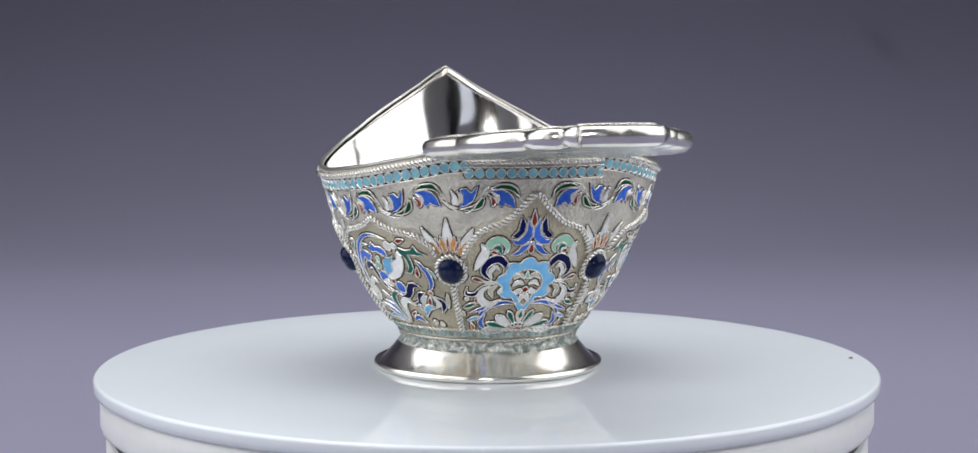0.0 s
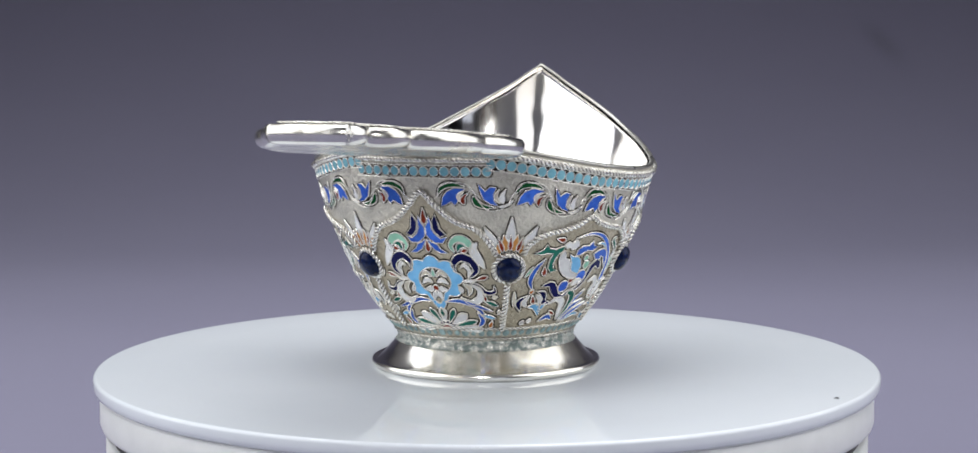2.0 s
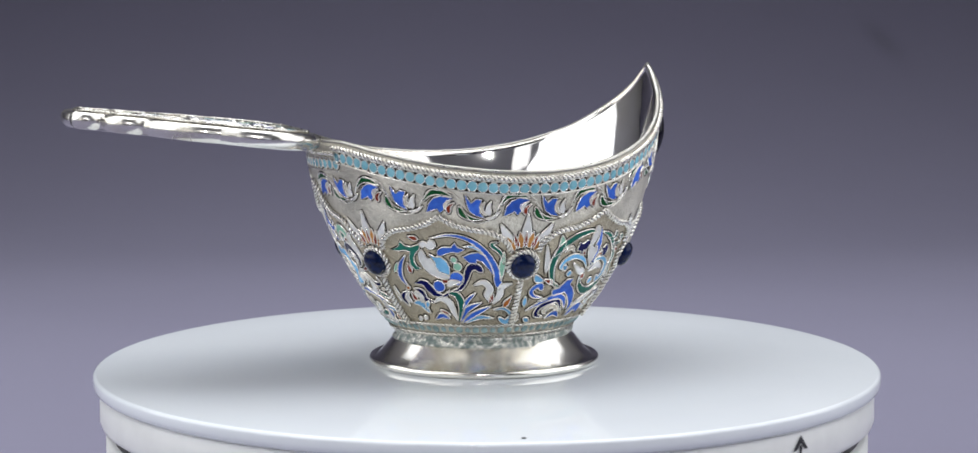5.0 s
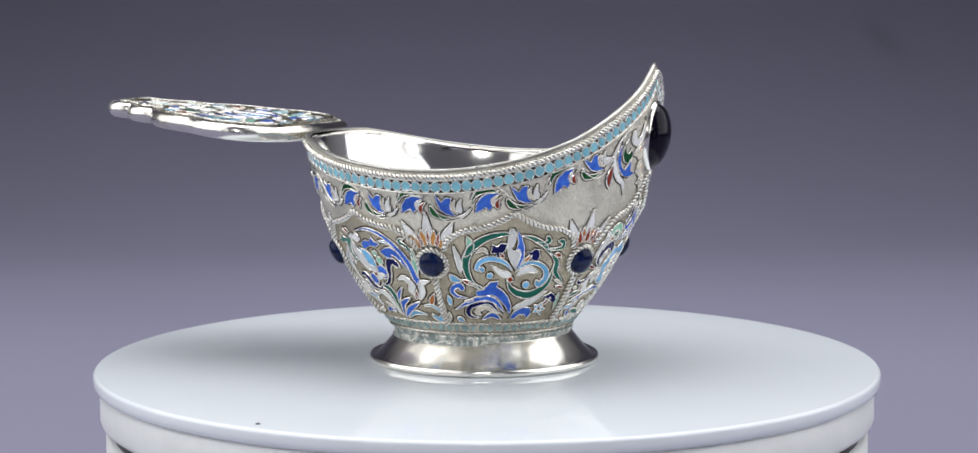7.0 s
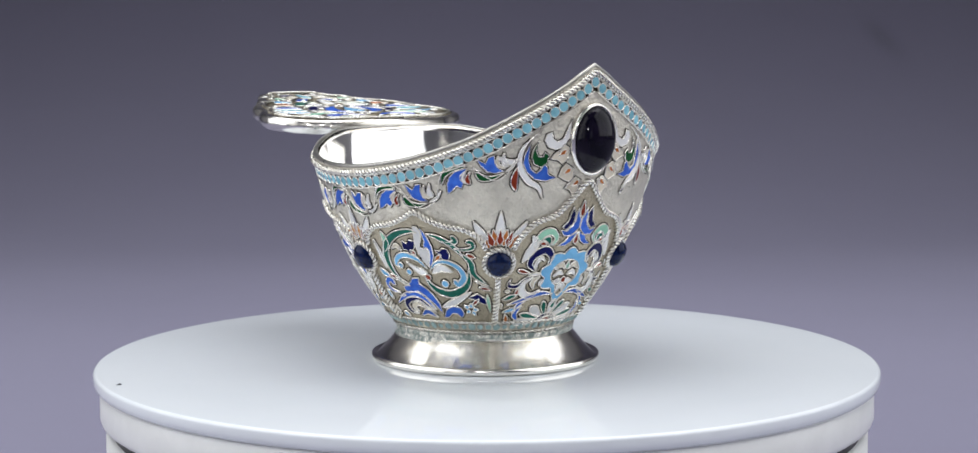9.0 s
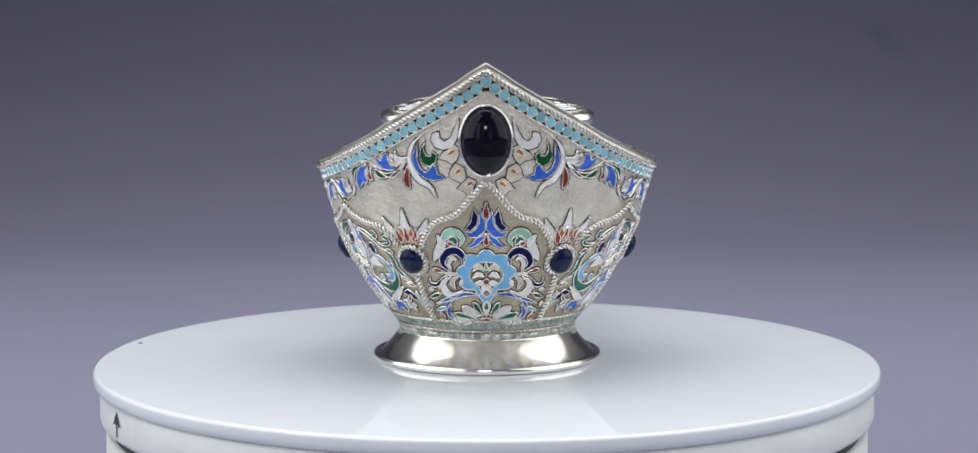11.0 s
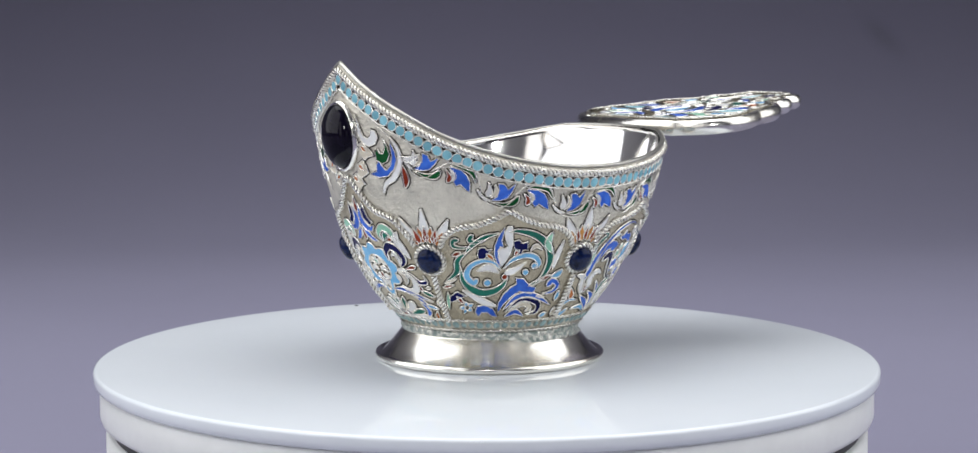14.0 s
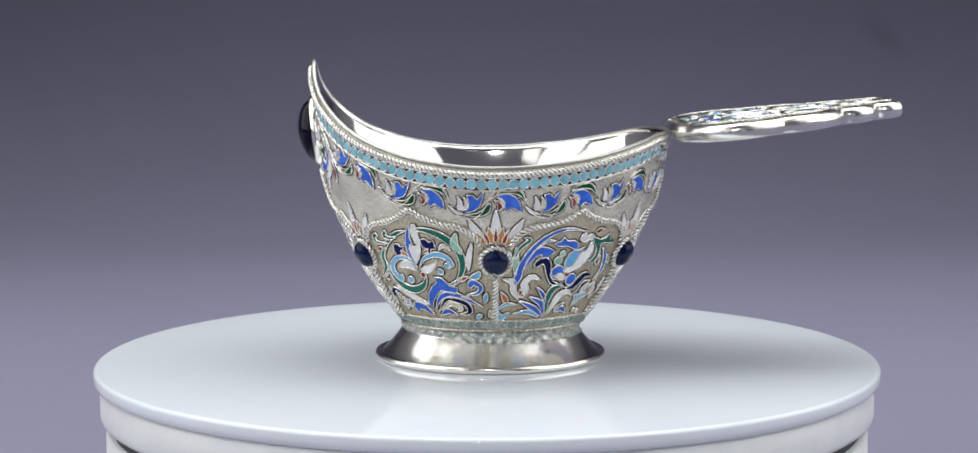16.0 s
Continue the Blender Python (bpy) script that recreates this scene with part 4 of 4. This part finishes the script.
def foot_band():
    f = flank(0)
    ring = []
    for d in np.linspace(0, 360, 121)[:-1]:
        p, q = on_wall(math.radians(d), 10.6, 0.3), on_wall(math.radians(d), 10.6, 1.3)
        ring.append((p, (q - p).normalized()))
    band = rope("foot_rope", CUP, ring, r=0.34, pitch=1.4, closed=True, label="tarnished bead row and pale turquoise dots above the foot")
    for k in range(76):
        a = 360 * k / 76
        disc(band, flank(a), 0, 12.1, 0.78 + 0.12 * math.sin(k * 2.3), PALE, 0.4, sides=10, wire=False)
    ring = []
    for d in np.linspace(0, 360, 121)[:-1]:
        p, q = on_wall(math.radians(d), 13.4, 0.25), on_wall(math.radians(d), 13.4, 1.25)
        ring.append((p, (q - p).normalized()))
    rope("foot_rope", CUP, ring, r=0.36, pitch=1.2, closed=True)


foot_band()

# ---- lip stone ----


def lip_stone():
    f = flank(0)
    cz, rx, rz = 59.0, 5.6, 7.7
    bm = bmesh.new()
    rows = []
    for k, h in ((1.20, 0.0), (1.18, 0.8), (1.11, 1.4), (1.04, 1.4), (1.0, 0.9)):
        rows.append([bm.verts.new(f(rx * k * math.cos(a), cz + (rz + rx * (k - 1)) * math.sin(a), h)) for a in np.linspace(0, 2 * math.pi, 49)[:-1]])
    for a, b in zip(rows, rows[1:]):
        for k in range(48):
            bm.faces.new((a[k], a[(k + 1) % 48], b[(k + 1) % 48], b[k]))
    bezel = part("bezel", bm, POLISHED, CUP, "smooth silver bezel round a large dark oval stone")
    bm = bmesh.new()
    rows = []
    for a in np.linspace(0, math.pi / 2, 10)[:-1]:
        rows.append([bm.verts.new(f(rx * math.cos(a) * 1.02 * math.cos(b), cz + rz * 1.02 * math.cos(a) * math.sin(b), 0.8 + 3.9 * math.sin(a))) for b in np.linspace(0, 2 * math.pi, 49)[:-1]])
    for a, b in zip(rows, rows[1:]):
        for k in range(48):
            bm.faces.new((a[k], a[(k + 1) % 48], b[(k + 1) % 48], b[k]))
    tip = bm.verts.new(f(0, cz, 4.7))
    for k in range(48):
        bm.faces.new((rows[-1][k], rows[-1][(k + 1) % 48], tip))
    part("stone", bm, ONYX, bezel, "large dark oval cabochon stone")
    flat = from_view(0, 1, -198.0, 0.10313)

    def m(points, w, mat, kind="leaf", n=0, up=0.0):
        mirrored(bezel, f, [flat(*q) for q in points], w * 0.147 / 1.28, mat, kind, n, up=up)

    def both(points, mat, name):
        line = [flat(*q) for q in points]
        for sx in (1, -1):
            poly_cell(bezel, f, [(sx * p, q) for p, q in line], mat, name)
    # cream petals with amber eyes round the lower half
    both([(733, 236), (742, 230), (748, 240), (758, 246), (765, 254), (752, 256), (744, 262), (736, 255), (732, 246)], CREAM, "enamel_petal")
    both([(725, 269), (737, 262), (744, 270), (749, 282), (740, 287), (731, 291), (723, 284)], CREAM, "enamel_petal")
    both([(708, 289), (718, 284), (727, 291), (737, 302), (727, 304), (722, 313), (714, 304)], CREAM, "enamel_petal")
    for a, b in (((738, 240), (751, 249)), ((729, 270), (741, 279)), ((713, 289), (725, 298))):
        m([a, b], 8, ORANGE, "drop", 8, up=0.2)
    # white hooks by the shoulders
    both([(729, 188), (737, 208), (744, 222), (754, 227), (762, 221), (763, 211), (772, 214), (776, 224), (769, 235), (756, 239), (742, 234), (733, 220)], WHITE, "enamel_scroll")
    # green whorl and blue horn inside a long white frond
    both([(786, 225), (794, 238), (797, 250), (792, 262), (780, 267), (770, 260), (768, 248), (774, 243), (778, 250), (785, 250), (790, 240)], GREEN, "enamel_whorl")
    both([(800, 229), (808, 246), (810, 260), (804, 274), (790, 286), (772, 289), (754, 284), (768, 279), (769, 268), (775, 262), (780, 270), (788, 277), (797, 270), (802, 256)], BLUE, "enamel_horn")
    m([(800, 222), (813, 240), (815, 265), (801, 288), (783, 299), (774, 317)], 9, WHITE, "leaf", 22)
    m([(819, 304), (823, 288), (819, 266)], 11, RED, "leaf", 12)
    m([(815, 254), (832, 258), (852, 249)], 9, WHITE, "leaf", 12)
    wire_line(bezel, f, [flat(*q) for q in ((776, 206), (790, 214), (800, 224))], 10, "stem", 0.14, 0.4)
    wire_line(bezel, f, [(-p, q) for p, q in (flat(*q) for q in ((776, 206), (790, 214), (800, 224)))], 10, "stem", 0.14, 0.4)


lip_stone()

# ---- handle ----
# Drawn in plan: x across, s outwards from the bowl (mm); the plate rises gently away from it.
H_S0, H_Z0, H_RISE = 41.0, 60.3, 0.104


def handle_place(x, s, off):
    n = Vector((0, H_RISE, 1)).normalized()
    return (Vector((x, -s, H_Z0 + (s - H_S0) * H_RISE)) + n * off) * MM


def handle_outline():
    """Scalloped half outline: four lobes a side, with a small cusp at the end."""
    half = [(18.2, 46.6)]
    stops = [(18.8, 47.6), (26.6, 71.7), (16.2, 88.2), (10.6, 97.6), (9.4, 104.6), (0.0, 106.0)]
    bulge = (8.2, 3.0, 2.8, 1.5, 0.7)
    for (a, b), h in zip(zip(stops, stops[1:]), bulge):
        a, b = np.array(a), np.array(b)
        d = b - a
        nrm = np.array((d[1], -d[0])) / np.hypot(*d)
        for k in range(13):
            t = k / 12
            half.append(tuple(a + d * t + nrm * h * math.sin(math.pi * t) ** 0.75))
    return half + [(-x, s) for x, s in half[::-1][1:]]


def inset(line, d):
    out, n = [], len(line)
    for k in range(n):
        a, b = np.array(line[(k - 1) % n]), np.array(line[(k + 1) % n])
        t = b - a
        t = t / (np.hypot(*t) or 1)
        out.append((line[k][0] - t[1] * d * -1 * -1, line[k][1] + t[0] * d * -1 * -1))
    return out


def handle():
    line = handle_outline()
    bm = bmesh.new()
    rows = []
    for d, z in ((2.6, -0.5), (2.2, -0.40), (1.5, -0.38), (0.7, -0.62), (0.1, -1.4), (0.0, -2.4), (0.35, -3.6), (1.3, -4.4), (2.8, -4.6)):
        rows.append([bm.verts.new(handle_place(x, s, z)) for x, s in inset(line, d)])
    n = len(line)
    for a, b in zip(rows, rows[1:]):
        for k in range(n):
            bm.faces.new((a[k], a[(k + 1) % n], b[(k + 1) % n], b[k]))
    bm.faces.new(rows[-1])
    bm.faces.new(rows[0]).material_index = 1
    plate = part("handle", bm, [HANDLED, FIELD], CUP, "flat scalloped silver handle with an enamelled top")
    lean = lambda s: float(np.interp(s, (40, 64, 72, 80, 88, 98, 104), (1.05, 1.05, 0.88, 0.76, 0.68, 0.66, 0.5)))
    run = lambda s: float(np.interp(s, (44, 62, 110), (50.5, 63.5, 110)))
    f = lambda x, s, off: handle_place(x * lean(s), run(s), off - 0.5)
    g = lambda x, s, off: handle_place(x, s, off - 0.5)
    border = [q for q in inset(line, 3.2)]
    path = [(g(x, s, 0.4), Vector((0, 0, 1))) for x, s in border]
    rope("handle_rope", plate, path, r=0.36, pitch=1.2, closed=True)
    c = lambda *a, **k: cell(plate, f, *a, proud=0.27, **k)
    m = lambda *a, **k: mirrored(plate, f, *a, proud=0.27, **k)
    # palmette down the middle with scrolls to both sides
    c([(0, 60), (0, 70)], 4.9, SKY, "drop", 10)
    c([(0, 76), (0, 86)], 4.3, WHITE, "drop", 10)
    c([(0, 90), (0, 99)], 4.6, TURQ, "drop", 10)
    disc(plate, f, 0, 73, 1.6, RED)
    disc(plate, f, 0, 56, 1.8, NAVY)
    m([(2, 50), (6, 54), (11, 53), (12, 49)], 3.2, BLUE, "comma", 16)
    m([(3, 46), (8, 46.5), (14, 46)], 2.9, TURQ, "leaf", 10)
    m([(2.4, 58), (6, 62), (6, 68), (2.6, 72)], 3.2, BLUE, "leaf", 14)
    m([(8, 57), (13, 58), (17, 55), (20, 54)], 3.2, MINT, "leaf", 14)
    m([(15, 50), (18, 51), (21, 54)], 2.6, WHITE, "leaf", 10)
    m([(8.5, 61), (12, 65), (11, 70), (8, 71), (8, 68)], 3.2, NAVY, "comma", 18)
    m([(15, 60), (20, 60), (25, 63)], 3.5, SKY, "drop", 12)
    m([(14, 64), (19, 66), (25, 67)], 3.2, TURQ, "leaf", 12)
    m([(15, 69), (20, 71), (25, 70)], 3.2, BLUE, "leaf", 12)
    m([(4, 76), (8, 76), (12, 74)], 2.9, WHITE, "leaf", 10)
    m([(4, 80), (9, 81), (13, 78), (12, 75.5)], 2.9, TEAL, "comma", 16)
    m([(16, 75), (20, 78), (23, 76)], 2.9, ORANGE, "leaf", 10)
    m([(15, 80), (19, 83), (22, 81)], 3.2, SKY, "leaf", 10)
    m([(3, 88), (7, 86), (11, 84)], 2.9, BLUE, "leaf", 10)
    m([(4, 92), (8, 92), (12, 88)], 2.9, CREAM, "leaf", 10)
    m([(13, 88), (16, 90), (18, 87)], 2.6, MINT, "leaf", 10)
    m([(3.4, 97), (7, 97), (11, 94)], 2.9, NAVY, "leaf", 10)
    for x, s, mt in ((5, 72.5, RED), (17.5, 57.2, RED), (23.5, 59, WHITE), (24, 73.5, WHITE), (13, 71.5, MINT), (7.5, 84, WHITE), (14, 84.6, RED), (18.5, 91, TURQ), (9, 99, TURQ), (6, 49, WHITE), (12, 61, CREAM)):
        for sx in (1, -1):
            disc(plate, f, sx * x, s, 1.0, mt)


handle()


def motions():
    rows = []
    for k in range(33):
        t = k * 0.5
        rows.append((t, pose(0, 0, 0, 0, 0, 15.157 - 17.763 * t)))
    walk(CUP, rows)
    walk(PLATTER, rows)


motions()
